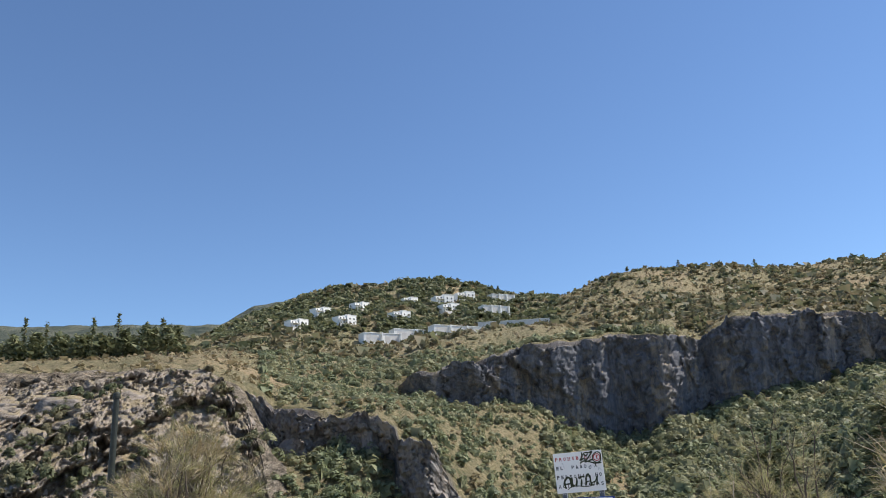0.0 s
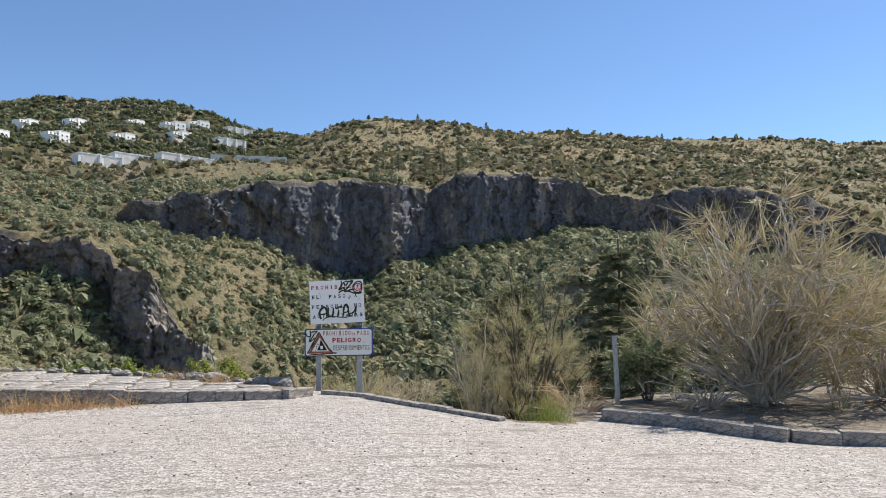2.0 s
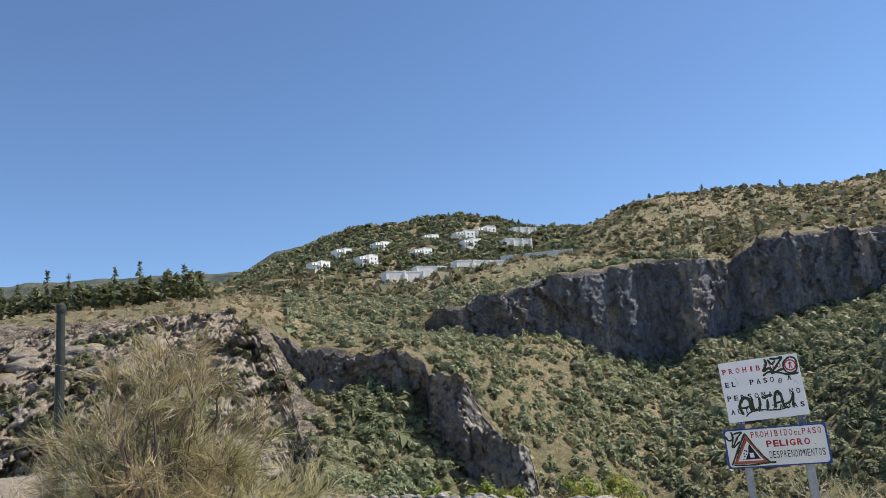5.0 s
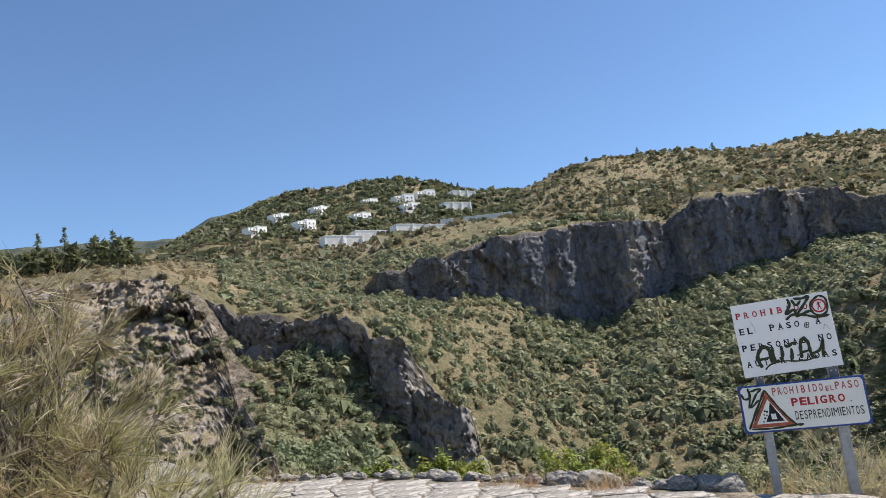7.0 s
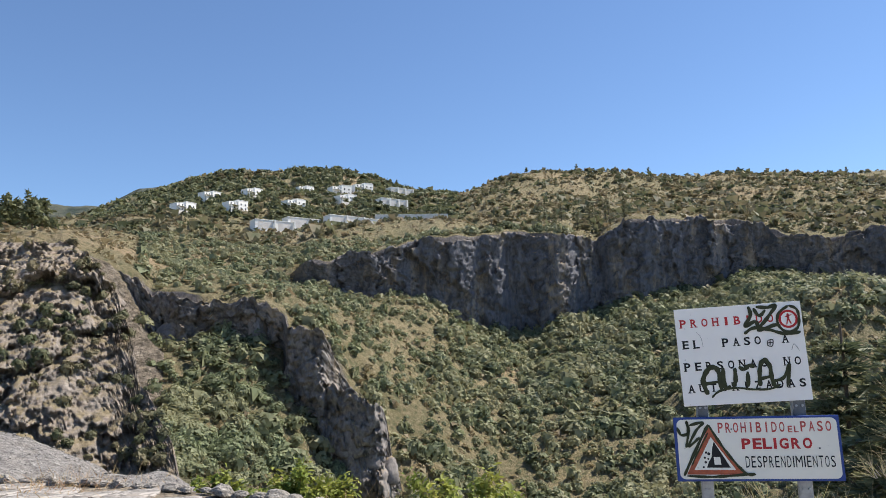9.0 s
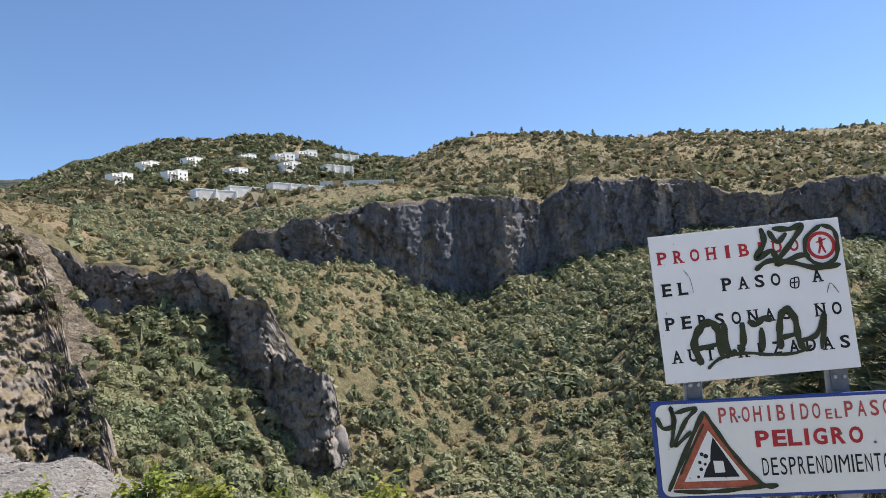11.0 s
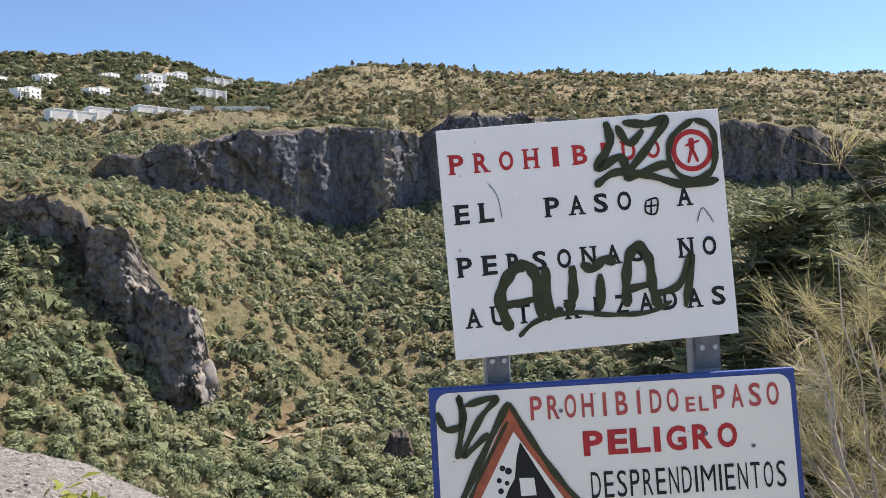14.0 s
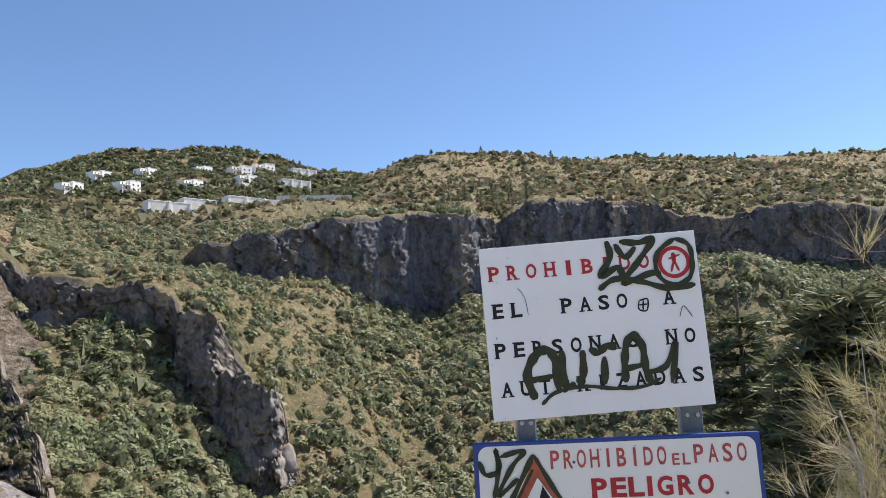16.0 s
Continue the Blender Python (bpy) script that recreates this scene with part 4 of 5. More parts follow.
def lettering(text, x, z, tall, wide, y, material, parent, weight=0.0, name="letter", serif=False):
    """One piece of writing, centred on (x, z), made to a height and a width."""
    cu = bpy.data.curves.new(name, "FONT")
    cu.body, cu.size, cu.offset, cu.resolution_u = text, 1.0, weight, 3
    tmp = bpy.data.objects.new(name, cu)
    me = bpy.data.meshes.new_from_object(tmp)
    bpy.data.objects.remove(tmp)
    co = np.array([v.co[:] for v in me.vertices])
    lo, hi = co.min(0), co.max(0)
    span = np.maximum(hi - lo, 1e-6)
    q = (co - (lo + hi) / 2) / span
    for v, c in zip(me.vertices, q):
        v.co = (x + c[0] * wide, y, z + c[1] * tall)
    if serif and text in SERIFS:
        bm = bmesh.new()
        bm.from_mesh(me)
        for mark in SERIFS[text]:
            u = x + {"l": -0.36, "m": 0.0, "r": 0.36}[mark.lower()] * wide
            v = z + (0.47 if mark.isupper() else -0.47) * tall
            bm.faces.new([bm.verts.new((u + a * 0.0125, y - 0.0004, v + b * 0.0028)) for a, b in ((-1, -1), (1, -1), (1, 1), (-1, 1))])
        bm.to_mesh(me)
        bm.free()
    me.materials.clear()
    me.materials.append(material)
    ob = new(name, me)
    ob.parent = parent
    return ob


def flat_polygon(points, y, flip=False):
    bm = bmesh.new()
    vs = [bm.verts.new((u, y, v)) for u, v in points]
    bm.faces.new(vs)
    bmesh.ops.triangulate(bm, faces=bm.faces[:])
    return bm


def rounded(x0, z0, x1, z1, r, y, n=6):
    pts = []
    for cx, cz, a0 in ((x1 - r, z1 - r, 0), (x0 + r, z1 - r, 90), (x0 + r, z0 + r, 180), (x1 - r, z0 + r, 270)):
        for i in range(n + 1):
            a = radians(a0 + 90 * i / n)
            pts.append((cx + r * math.cos(a), cz + r * math.sin(a)))
    return flat_polygon(pts, y)


def ring(cx, cz, r0, r1, y, n=40):
    bm = bmesh.new()
    a = [bm.verts.new((cx + r0 * math.cos(6.2832 * i / n), y, cz + r0 * math.sin(6.2832 * i / n))) for i in range(n)]
    b = [bm.verts.new((cx + r1 * math.cos(6.2832 * i / n), y, cz + r1 * math.sin(6.2832 * i / n))) for i in range(n)]
    for i in range(n):
        bm.faces.new((a[i], b[i], b[(i + 1) % n], a[(i + 1) % n]))
    return bm


def upper_board():
    ob = empty("prohibition_sign", Matrix.Translation((1.803, 15.078, 1.191)) @ pose(0, 0, 0, 0, -2.0, -11.0))
    part("board", box(-0.004, 0, -0.004, 1.004, 0.012, 0.796, 0.002), M_WHITE, ob, "white painted sheet metal board")
    step = 0.0872
    for text, u0, v, mat in (("PROHIBIDO", 0.058, 0.672, M_RED), ("EL  PASO  A", 0.062, 0.497, M_BLACK), ("PERSONAS  NO", 0.056, 0.314, M_BLACK), ("AUTORIZADAS", 0.070, 0.136, M_BLACK)):
        for k, ch in enumerate(text):
            if ch != " ":
                u = u0 + step * k
                if text.startswith("EL"):
                    u = u0 + {0: 0, 1: 0.086, 4: 0.318, 5: 0.404, 6: 0.490, 7: 0.574, 10: 0.790}[k]
                if text.startswith("PERS") and k > 8:
                    u = u0 + 0.786 + 0.084 * (k - 10)
                lettering(ch, u, v, 0.068, 0.022 if ch == "I" else 0.050, -0.0022, mat, ob, 0.026, serif=True)
    part("symbol_ring", ring(0.895, 0.655, 0.057, 0.075, -0.0030), M_RED, ob, "red ring symbol")
    for pts, w in (([(0.895, 0.70), (0.895, 0.655)], 0.020), ([(0.895, 0.665), (0.878, 0.610)], 0.011), ([(0.895, 0.665), (0.914, 0.612)], 0.011), ([(0.87, 0.672), (0.925, 0.688)], 0.009)):
        part("symbol_bar", ribbon(pts, w, -0.0028), M_RED, ob)
    part("arch", ribbon([(0.195, 0.082), (0.168, 0.194), (0.211, 0.278), (0.267, 0.301), (0.301, 0.249), (0.305, 0.115)], 0.040, -0.0040, 0.15, 1), M_SPRAY, ob)
    strokes = [
        ([(0.159, 0.166), (0.295, 0.183)], 0.026), ([(0.335, 0.292), (0.338, 0.136), (0.385, 0.136)], 0.034), ([(0.430, 0.287), (0.423, 0.178), (0.394, 0.139)], 0.034),
        ([(0.462, 0.292), (0.500, 0.270), (0.545, 0.298), (0.585, 0.282)], 0.032), ([(0.526, 0.250), (0.518, 0.125)], 0.032), ([(0.612, 0.125), (0.616, 0.215), (0.636, 0.305), (0.674, 0.335), (0.704, 0.280), (0.708, 0.185), (0.724, 0.115)], 0.034),
        ([(0.615, 0.185), (0.706, 0.200)], 0.026), ([(0.222, 0.057), (0.292, 0.107), (0.425, 0.123), (0.556, 0.103), (0.687, 0.101), (0.772, 0.132)], 0.017),
        ([(0.717, 0.162), (0.801, 0.185), (0.858, 0.286), (0.819, 0.106)], 0.026), ([(0.593, 0.780), (0.602, 0.702), (0.549, 0.618), (0.634, 0.652), (0.654, 0.591)], 0.030),
        ([(0.653, 0.772), (0.742, 0.760), (0.810, 0.772), (0.735, 0.677), (0.653, 0.580), (0.779, 0.612), (0.827, 0.600)], 0.028), ([(0.630, 0.763), (0.671, 0.697), (0.724, 0.741)], 0.026),
        ([(0.907, 0.764), (0.823, 0.703), (0.812, 0.61), (0.872, 0.552), (0.955, 0.576), (0.978, 0.661), (0.965, 0.733), (0.907, 0.764)], 0.022), ([(0.536, 0.556), (0.613, 0.599), (0.727, 0.58), (0.855, 0.536), (0.979, 0.544)], 0.026),
    ]
    for k, (pts, w) in enumerate(strokes):
        part("spray_stroke", ribbon(pts, w, -0.0044 - 0.0003 * k, 0.15, k), M_SPRAY, ob, "dark green spray paint stroke")
    for pts in ([(0.713, 0.49), (0.753, 0.495), (0.745, 0.444), (0.71, 0.451), (0.713, 0.49)], [(0.711, 0.471), (0.751, 0.472)], [(0.733, 0.492), (0.727, 0.442)]):
        part("marker_line", ribbon(pts, 0.007, -0.0034), M_BLACK, ob)
    part("scratch", ribbon([(0.89, 0.40), (0.914, 0.449), (0.95, 0.393)], 0.004, -0.0034), M_BRACKET, ob)
    part("scratch", ribbon([(0.16, 0.60), (0.19, 0.55), (0.20, 0.47)], 0.003, -0.0034), M_BRACKET, ob)
    return tagged(ob, "tilted white metal sign with stencilled letters and green graffiti", "sign")


def lower_board():
    ob = empty("warning_sign", Matrix.Translation((1.683, 15.025, 0.600)) @ pose(0, 0, 0, -3, 0, -12.6))
    W, H = 1.262, 0.504
    part("border", box(0, 0, 0, W, 0.03, H, 0.006), M_BLUE, ob, "dark blue folded metal border")
    part("face", rounded(0.022, 0.018, W - 0.022, H - 0.018, 0.045, -0.003), M_CREAM, ob, "cream painted face with rounded corners")
    for text, u0, step, v, tall, wide in (("PROHIBIDO", 0.362, 0.0585, 0.418, 0.080, 0.040), ("EL", 0.890, 0.046, 0.400, 0.050, 0.032), ("PASO", 0.990, 0.062, 0.420, 0.080, 0.042)):
        for k, ch in enumerate(text):
            lettering(ch, u0 + step * k, v, tall, 0.012 if ch == "I" else wide, -0.0052, M_REDFADE, ob, 0.016)
    for k, ch in enumerate("PELIGRO"):
        lettering(ch, 0.548 + (0, 0.084, 0.160, 0.219, 0.285, 0.374, 0.460)[k], 0.290, 0.084, 0.022 if ch == "I" else 0.068, -0.0055, M_RED, ob, 0.035)
    word = "DESPRENDIMIENTOS"
    u = 0.532
    for ch in word:
        wide = 0.009 if ch == "I" else 0.050 if ch == "M" else 0.0325
        lettering(ch, u + wide / 2, 0.150, 0.088, wide, -0.0052, M_BLACK, ob, 0.0)
        u += wide + 0.0118
    part("triangle", flat_polygon([(0.271, 0.425), (0.075, 0.055), (0.520, 0.052)], -0.0048), M_ORANGE, ob, "orange-red warning triangle, sprayed over")
    part("triangle_field", flat_polygon([(0.280, 0.345), (0.135, 0.090), (0.455, 0.088)], -0.0056), M_CREAM, ob)
    part("rock_face", flat_polygon([(0.300, 0.310), (0.285, 0.260), (0.275, 0.190), (0.250, 0.150), (0.232, 0.108), (0.415, 0.106)], -0.0064), M_BLACK, ob)
    part("pale_block", flat_polygon([(0.290, 0.190), (0.340, 0.188), (0.345, 0.130), (0.293, 0.130)], -0.0072), M_CREAM, ob)
    for u, v, r in ((0.235, 0.225, 0.010), (0.255, 0.215, 0.012), (0.222, 0.185, 0.009), (0.248, 0.175, 0.008), (0.226, 0.150, 0.010), (0.208, 0.112, 0.008)):
        part("falling_stone", ring(u, v, 0.0005, r, -0.0064, 9), M_BLACK, ob)
    for k, (pts, w) in enumerate((([(0.268, 0.445), (0.160, 0.250), (0.052, 0.045)], 0.024), ([(0.262, 0.38), (0.165, 0.215), (0.118, 0.125)], 0.012), ([(0.271, 0.440), (0.350, 0.295), (0.440, 0.160), (0.530, 0.060), (0.600, 0.055)], 0.020),
                                  ([(0.075, 0.045), (0.250, 0.036), (0.420, 0.045), (0.595, 0.062)], 0.020), ([(0.026, 0.425), (0.052, 0.365), (0.112, 0.385), (0.102, 0.470), (0.108, 0.380), (0.085, 0.265)], 0.021), ([(0.120, 0.440), (0.228, 0.462), (0.170, 0.395), (0.105, 0.275), (0.195, 0.345)], 0.021))):
        part("spray_stroke", ribbon(pts, w, -0.0080 - 0.0004 * k, 0.2, k), M_SPRAY, ob, "dark green spray paint stroke")
    for u, v in ((0.445, 0.405), (0.935, 0.300), (1.095, 0.250)):
        part("bolt", ring(u, v, 0.0003, 0.007, -0.0085, 10), M_BRACKET, ob)
    return tagged(ob, "cream rockfall warning sign with blue border and graffiti on two posts", "sign")


def sign_post(x, y, wide, tall, seed):
    """A galvanised channel: web and two lips, with a bolted head plate."""
    ob = empty("sign_post", Matrix.Translation((x, y, -0.1)) @ pose(0, 0, 0, 0.6 * seed, 0.4, -12))
    part("web", box(-wide / 2, 0, -0.5, wide / 2, 0.006, tall, 0.001), M_GALV, ob)
    for a in (-1, 1):
        part("lip", box(a * wide / 2 - 0.004, 0.007, -0.5, a * wide / 2 + 0.004, 0.05, tall), M_GALV, ob)
        part("rib", box(a * wide * 0.34 - 0.004, -0.005, -0.5, a * wide * 0.34 + 0.004, -0.0005, tall - 0.02), M_GALV, ob)
    plate = part("bracket", box(-wide * 0.45, -0.020, 1.20, wide * 0.45, -0.012, 1.36), M_BRACKET, ob, "dull steel bracket with bolts")
    for z in (0.62, 1.275):
        for a in (-1, 1):
            bm = bmesh.new()
            bmesh.ops.create_cone(bm, segments=10, radius1=0.011, radius2=0.009, depth=0.012, cap_ends=True, matrix=Matrix.Translation((a * wide * 0.24, -0.026 if z > 1 else -0.008, z)) @ pose(0, 0, 0, 90, 0, 0))
            part("bolt", bm, M_GALV, ob)
    return tagged(ob, "galvanised steel channel post carrying the signs", "post", "sign posts")


upper_board()
lower_board()
sign_post(1.945, 15.10, 0.085, 1.46, 1)
sign_post(2.685, 14.945, 0.098, 1.50, -1)


# ---- terrace, kerbs and low wall ----
def terrace_level(x):
    return 0.13 + 0.17 * float(np.clip((1.4 - x) / 4.4, 0, 1))


WALL_LINE = [(1.38, 14.62), (0.95, 14.85), (0.42, 15.22), (-0.05, 15.60), (-1.0, 16.42), (-3.4, 17.95), (-6.0, 19.25), (-9.5, 20.6), (-13, 21.8)]
KERB_LINE = [(-13, 13.75), (-6, 13.62), (-2.9, 13.56), (0.6, 13.50), (1.45, 13.72), (1.9, 14.15)]


def along(line, step):
    """Points and headings at even steps along a line."""
    out, left = [], 0.0
    for (ax, ay), (bx, by) in zip(line, line[1:]):
        a, b = Vector((ax, ay)), Vector((bx, by))
        d, n = (b - a).length, (b - a).normalized()
        while left < d:
            out.append((a + n * left, math.atan2(n.y, n.x)))
            left += step
        left -= d
    return out


terrace_pts = KERB_LINE[:5] + [(1.45, 14.5)] + [(x, y + 0.1) for x, y in WALL_LINE[1:]]
bm = bmesh.new()
low = [bm.verts.new((x, y, -0.3)) for x, y in terrace_pts]
top = [bm.verts.new((x, y, terrace_level(x) - 0.022)) for x, y in terrace_pts]
bm.faces.new(top)
for i in range(len(low)):
    k = (i + 1) % len(low)
    bm.faces.new((low[i], low[k], top[k], top[i]))
bmesh.ops.triangulate(bm, faces=bm.faces[:])
terrace = part("pavement", bm, M_SOIL)
tagged(terrace, "raised terrace paved with pale irregular stone slabs", "pavement", kind="structure")


def inside(x, y, line):
    hit = False
    for (ax, ay), (bx, by) in zip(line, line[1:] + line[:1]):
        if (ay > y) != (by > y) and x < (bx - ax) * (y - ay) / (by - ay) + ax:
            hit = not hit
    return hit


rs = random.Random(4)
node = {(i, j): (-9.4 + 0.62 * i + rs.uniform(-0.17, 0.17), 13.72 + 0.46 * j + rs.uniform(-0.13, 0.13)) for i in range(20) for j in range(17)}
for i in range(19):
    for j in range(16):
        c = [Vector(node[i, j]), Vector(node[i + 1, j]), Vector(node[i + 1, j + 1]), Vector(node[i, j + 1])]
        mid = sum(c, Vector((0, 0))) / 4
        if not all(inside(p.x, p.y, terrace_pts) for p in c):
            continue
        z = terrace_level(mid.x) + rs.uniform(-0.012, 0.008)
        bm = bmesh.new()
        ring_pts = []
        for a, b in zip(c, c[1:] + c[:1]):
            for f in (0.14, 0.5, 0.86):
                q = a.lerp(b, f)
                q = mid + (q - mid) * (1 - 0.016 / max((q - mid).length, 0.1)) + Vector((rs.uniform(-0.012, 0.012), rs.uniform(-0.012, 0.012)))
                ring_pts.append(q)
        outer = [bm.verts.new((q.x - mid.x, q.y - mid.y, -0.06)) for q in ring_pts]
        rim = [bm.verts.new((q.x - mid.x, q.y - mid.y, -0.008)) for q in ring_pts]
        inner = [bm.verts.new(((q.x - mid.x) * 0.95, (q.y - mid.y) * 0.95, 0.0)) for q in ring_pts]
        for k in range(len(outer)):
            n = (k + 1) % len(outer)
            bm.faces.new((outer[k], outer[n], rim[n], rim[k]))
            bm.faces.new((rim[k], rim[n], inner[n], inner[k]))
        bm.faces.new(inner)
        slab = part("paving_slab", bm, M_FLAG, terrace)
        slab.location = (mid.x, mid.y, z)
        slab.rotation_euler = (rs.uniform(-0.012, 0.012), rs.uniform(-0.012, 0.012), 0)


def block_mesh(long, deep, tall, seed, worn=0.02):
    bm = box(-long / 2, -deep / 2, -tall / 2, long / 2, deep / 2, tall / 2, 0.016)
    for v in bm.verts:
        v.co += Vector((0, worn * 0.8, worn * 0.6)) * noise.noise(v.co * 3 + Vector((seed, 0, 0)))
    me = bpy.data.meshes.new("kerb_stone")
    bm.to_mesh(me)
    bm.free()
    me.materials.append(M_KERB)
    return me


def kerb(name, line, level, tall, label, seed, deep=0.2):
    ob = empty(name)
    r = random.Random(seed)
    kinds = [block_mesh(l, deep, tall, seed + k) for k, l in enumerate((0.42, 0.6, 0.78, 0.95))]
    lengths = (0.42, 0.6, 0.78, 0.95)
    total = sum(math.dist(a, b) for a, b in zip(line, line[1:]))
    pts, at = along(line, 0.02), 0.0
    while at < total - 0.4:
        k = r.randrange(4)
        i = min(int((at + lengths[k] / 2) / 0.02), len(pts) - 1)
        p, turn = pts[i]
        st = new("kerb_stone", kinds[k])
        st.parent = ob
        st.location = (p.x, p.y, level(p.x, p.y) - tall / 2 + r.uniform(-0.012, 0.012))
        dx, dy = 0.2 * math.cos(turn), 0.2 * math.sin(turn)
        fall = math.atan2(level(p.x + dx, p.y + dy) - level(p.x - dx, p.y - dy), 0.4)
        st.rotation_euler = (r.uniform(-0.02, 0.02), -fall + r.uniform(-0.012, 0.012), turn + r.uniform(-0.02, 0.02))
        at += lengths[k] + 0.005
    return tagged(ob, label, "kerb", kind="structure")


kerb("kerb_terrace", KERB_LINE, lambda x, y: terrace_level(x) + 0.01, 0.36, "weathered stone kerb edging the raised terrace", 31)
kerb("kerb_edge", [(1.95, 14.1), (2.5, 13.75), (3.3, 12.3), (4.1, 11.0)], lambda x, y: float(lot_level(np.array(x), 0)) + 0.07, 0.24, "low whitish stone edging along the drop", 41, 0.16)
BED_KERB = [(5.85, 11.25), (6.72, 10.6), (7.52, 9.55), (8.7, 8.93), (11, 8.0), (15, 6.6)]
kerb("kerb_bed", BED_KERB, lambda x, y: float(lot_level(np.array(x), 0)) + 0.17, 0.30, "grey stone kerb around a planting bed", 51, 0.24)

bed_pts = BED_KERB + [(24, 9), (15, 14.2), (9, 14.2), (7.0, 13.0), (6.1, 11.7)]
bm = bmesh.new()
low = [bm.verts.new((x, y, -0.7)) for x, y in bed_pts]
top = [bm.verts.new((x, y, float(lot_level(np.array(x), 0)) + 0.13)) for x, y in bed_pts]
bm.faces.new(top)
for i in range(len(low)):
    k = (i + 1) % len(low)
    bm.faces.new((low[i], low[k], top[k], top[i]))
bmesh.ops.triangulate(bm, faces=bm.faces[:])
tagged(part("planting_bed", bm, M_SOIL), "dry soil of a raised planting bed behind the kerb", "planting bed", kind="structure")

stone_meshes = []
for k in range(8):
    v, f = rock_verts((0.56, 0.42, 0.27), 60 + k, 3, 8.0, 0.12, (0.06, 0.07), 16)
    me = bpy.data.meshes.new("wall_stone")
    me.from_pydata(v.tolist(), [], f.tolist())
    me.materials.append(M_STONE)
    stone_meshes.append(me)
wall = empty("low_stone_wall")
rs = random.Random(9)
for p, turn in along(WALL_LINE, 0.27):
    st = new("stone", stone_meshes[rs.randrange(8)])
    st.parent = wall
    size = rs.choice((0.5, 0.65, 0.8)) * rs.uniform(0.85, 1.1) * (1.0 if p.x > -0.6 else 0.78)
    st.scale = (size * rs.uniform(0.8, 1.2), size * 0.9, size * rs.uniform(0.7, 1.0) * (1.0 if p.x > -0.6 else 0.8))
    st.location = (p.x + rs.uniform(-0.04, 0.04), p.y + rs.uniform(-0.04, 0.04), terrace_level(p.x) + 0.07 * size)
    st.rotation_euler = (rs.uniform(-0.2, 0.2), rs.uniform(-0.15, 0.15), turn + rs.uniform(-0.3, 0.3))
tagged(wall, "low rough wall of pale boulders along the terrace edge", "stone wall")


def lay(x, y):
    return float(ground_level(np.array([float(x)]), np.array([float(y)]))[0])


for k in range(170):
    x, y = rs.uniform(-0.9, 2.7), rs.uniform(14.9, 17.2)
    if y < 15.2 - 0.75 * (x - 0.4) + 0.35:
        continue
    st = new("boulder", stone_meshes[rs.randrange(8)])
    size = rs.choice((0.2, 0.3, 0.4, 0.5, 0.7)) * rs.uniform(0.8, 1.2)
    st.scale = (size * 1.2, size, size * 0.7)
    st.location = (x, y, max(lay(x, y), -0.7) + 0.04 * size)
    st.rotation_euler = (rs.uniform(-0.4, 0.4), rs.uniform(-0.4, 0.4), rs.uniform(0, 6.28))
    tagged(st, "rough pale limestone boulder lying on the bank", "boulder", "boulders behind the wall")

r = np.random.RandomState(12)
n = 7500
sx, sy = r.uniform(-26, 6.5, n), 14 + 33 * r.rand(n) ** 1.6
sz = ground_level(sx, sy)
sd = edge_distance(sx, sy)
ok = (sd > 0.6) & (sz > -16) & (-2.55 - 0.48 * (sx + 12) - 0.176 * (sy - 45) > sz - 2.0)
sx, sy, sz = sx[ok], sy[ok], sz[ok]
tv, tf = rock_verts((1, 0.8, 0.55), 91, 1, 2.5, 0.1, (0.2, 0.1), 4)
a, q = r.uniform(0, 6.28, len(sx)), 0.05 + 0.17 * r.rand(len(sx)) ** 2.5
ca, sa = (np.cos(a) * q)[:, None], (np.sin(a) * q)[:, None]
v = np.stack([tv[None, :, 0] * ca - tv[None, :, 1] * sa + sx[:, None], tv[None, :, 0] * sa + tv[None, :, 1] * ca + sy[:, None], tv[None, :, 2] * q[:, None] + sz[:, None] + 0.1 * q[:, None]], -1)
f = (tf[None] + (np.arange(len(sx)) * len(tv))[:, None, None]).reshape(-1, 3)
tagged(mesh_object("scree_stones", v.reshape(-1, 3), f, M_SCREE), "loose grey stones lying on the scree slope", "scree", kind="stuff")

n = 5000
sx, sy = r.uniform(-7, 9, n), r.uniform(1, 13.6, n)
ok = edge_distance(sx, sy) < -0.1
sx, sy = sx[ok], sy[ok]
sz = ground_level(sx, sy)
a, q = r.uniform(0, 6.28, len(sx)), 0.009 + 0.024 * r.rand(len(sx)) ** 3
ca, sa = (np.cos(a) * q)[:, None], (np.sin(a) * q)[:, None]
v = np.stack([tv[None, :, 0] * ca - tv[None, :, 1] * sa + sx[:, None], tv[None, :, 0] * sa + tv[None, :, 1] * ca + sy[:, None], tv[None, :, 2] * q[:, None] + sz[:, None] + 0.15 * q[:, None]], -1)
f = (tf[None] + (np.arange(len(sx)) * len(tv))[:, None, None]).reshape(-1, 3)
tagged(mesh_object("gravel_stones", v.reshape(-1, 3), f, M_STONE), "loose pale pebbles on the gravel lot", "gravel", kind="stuff")


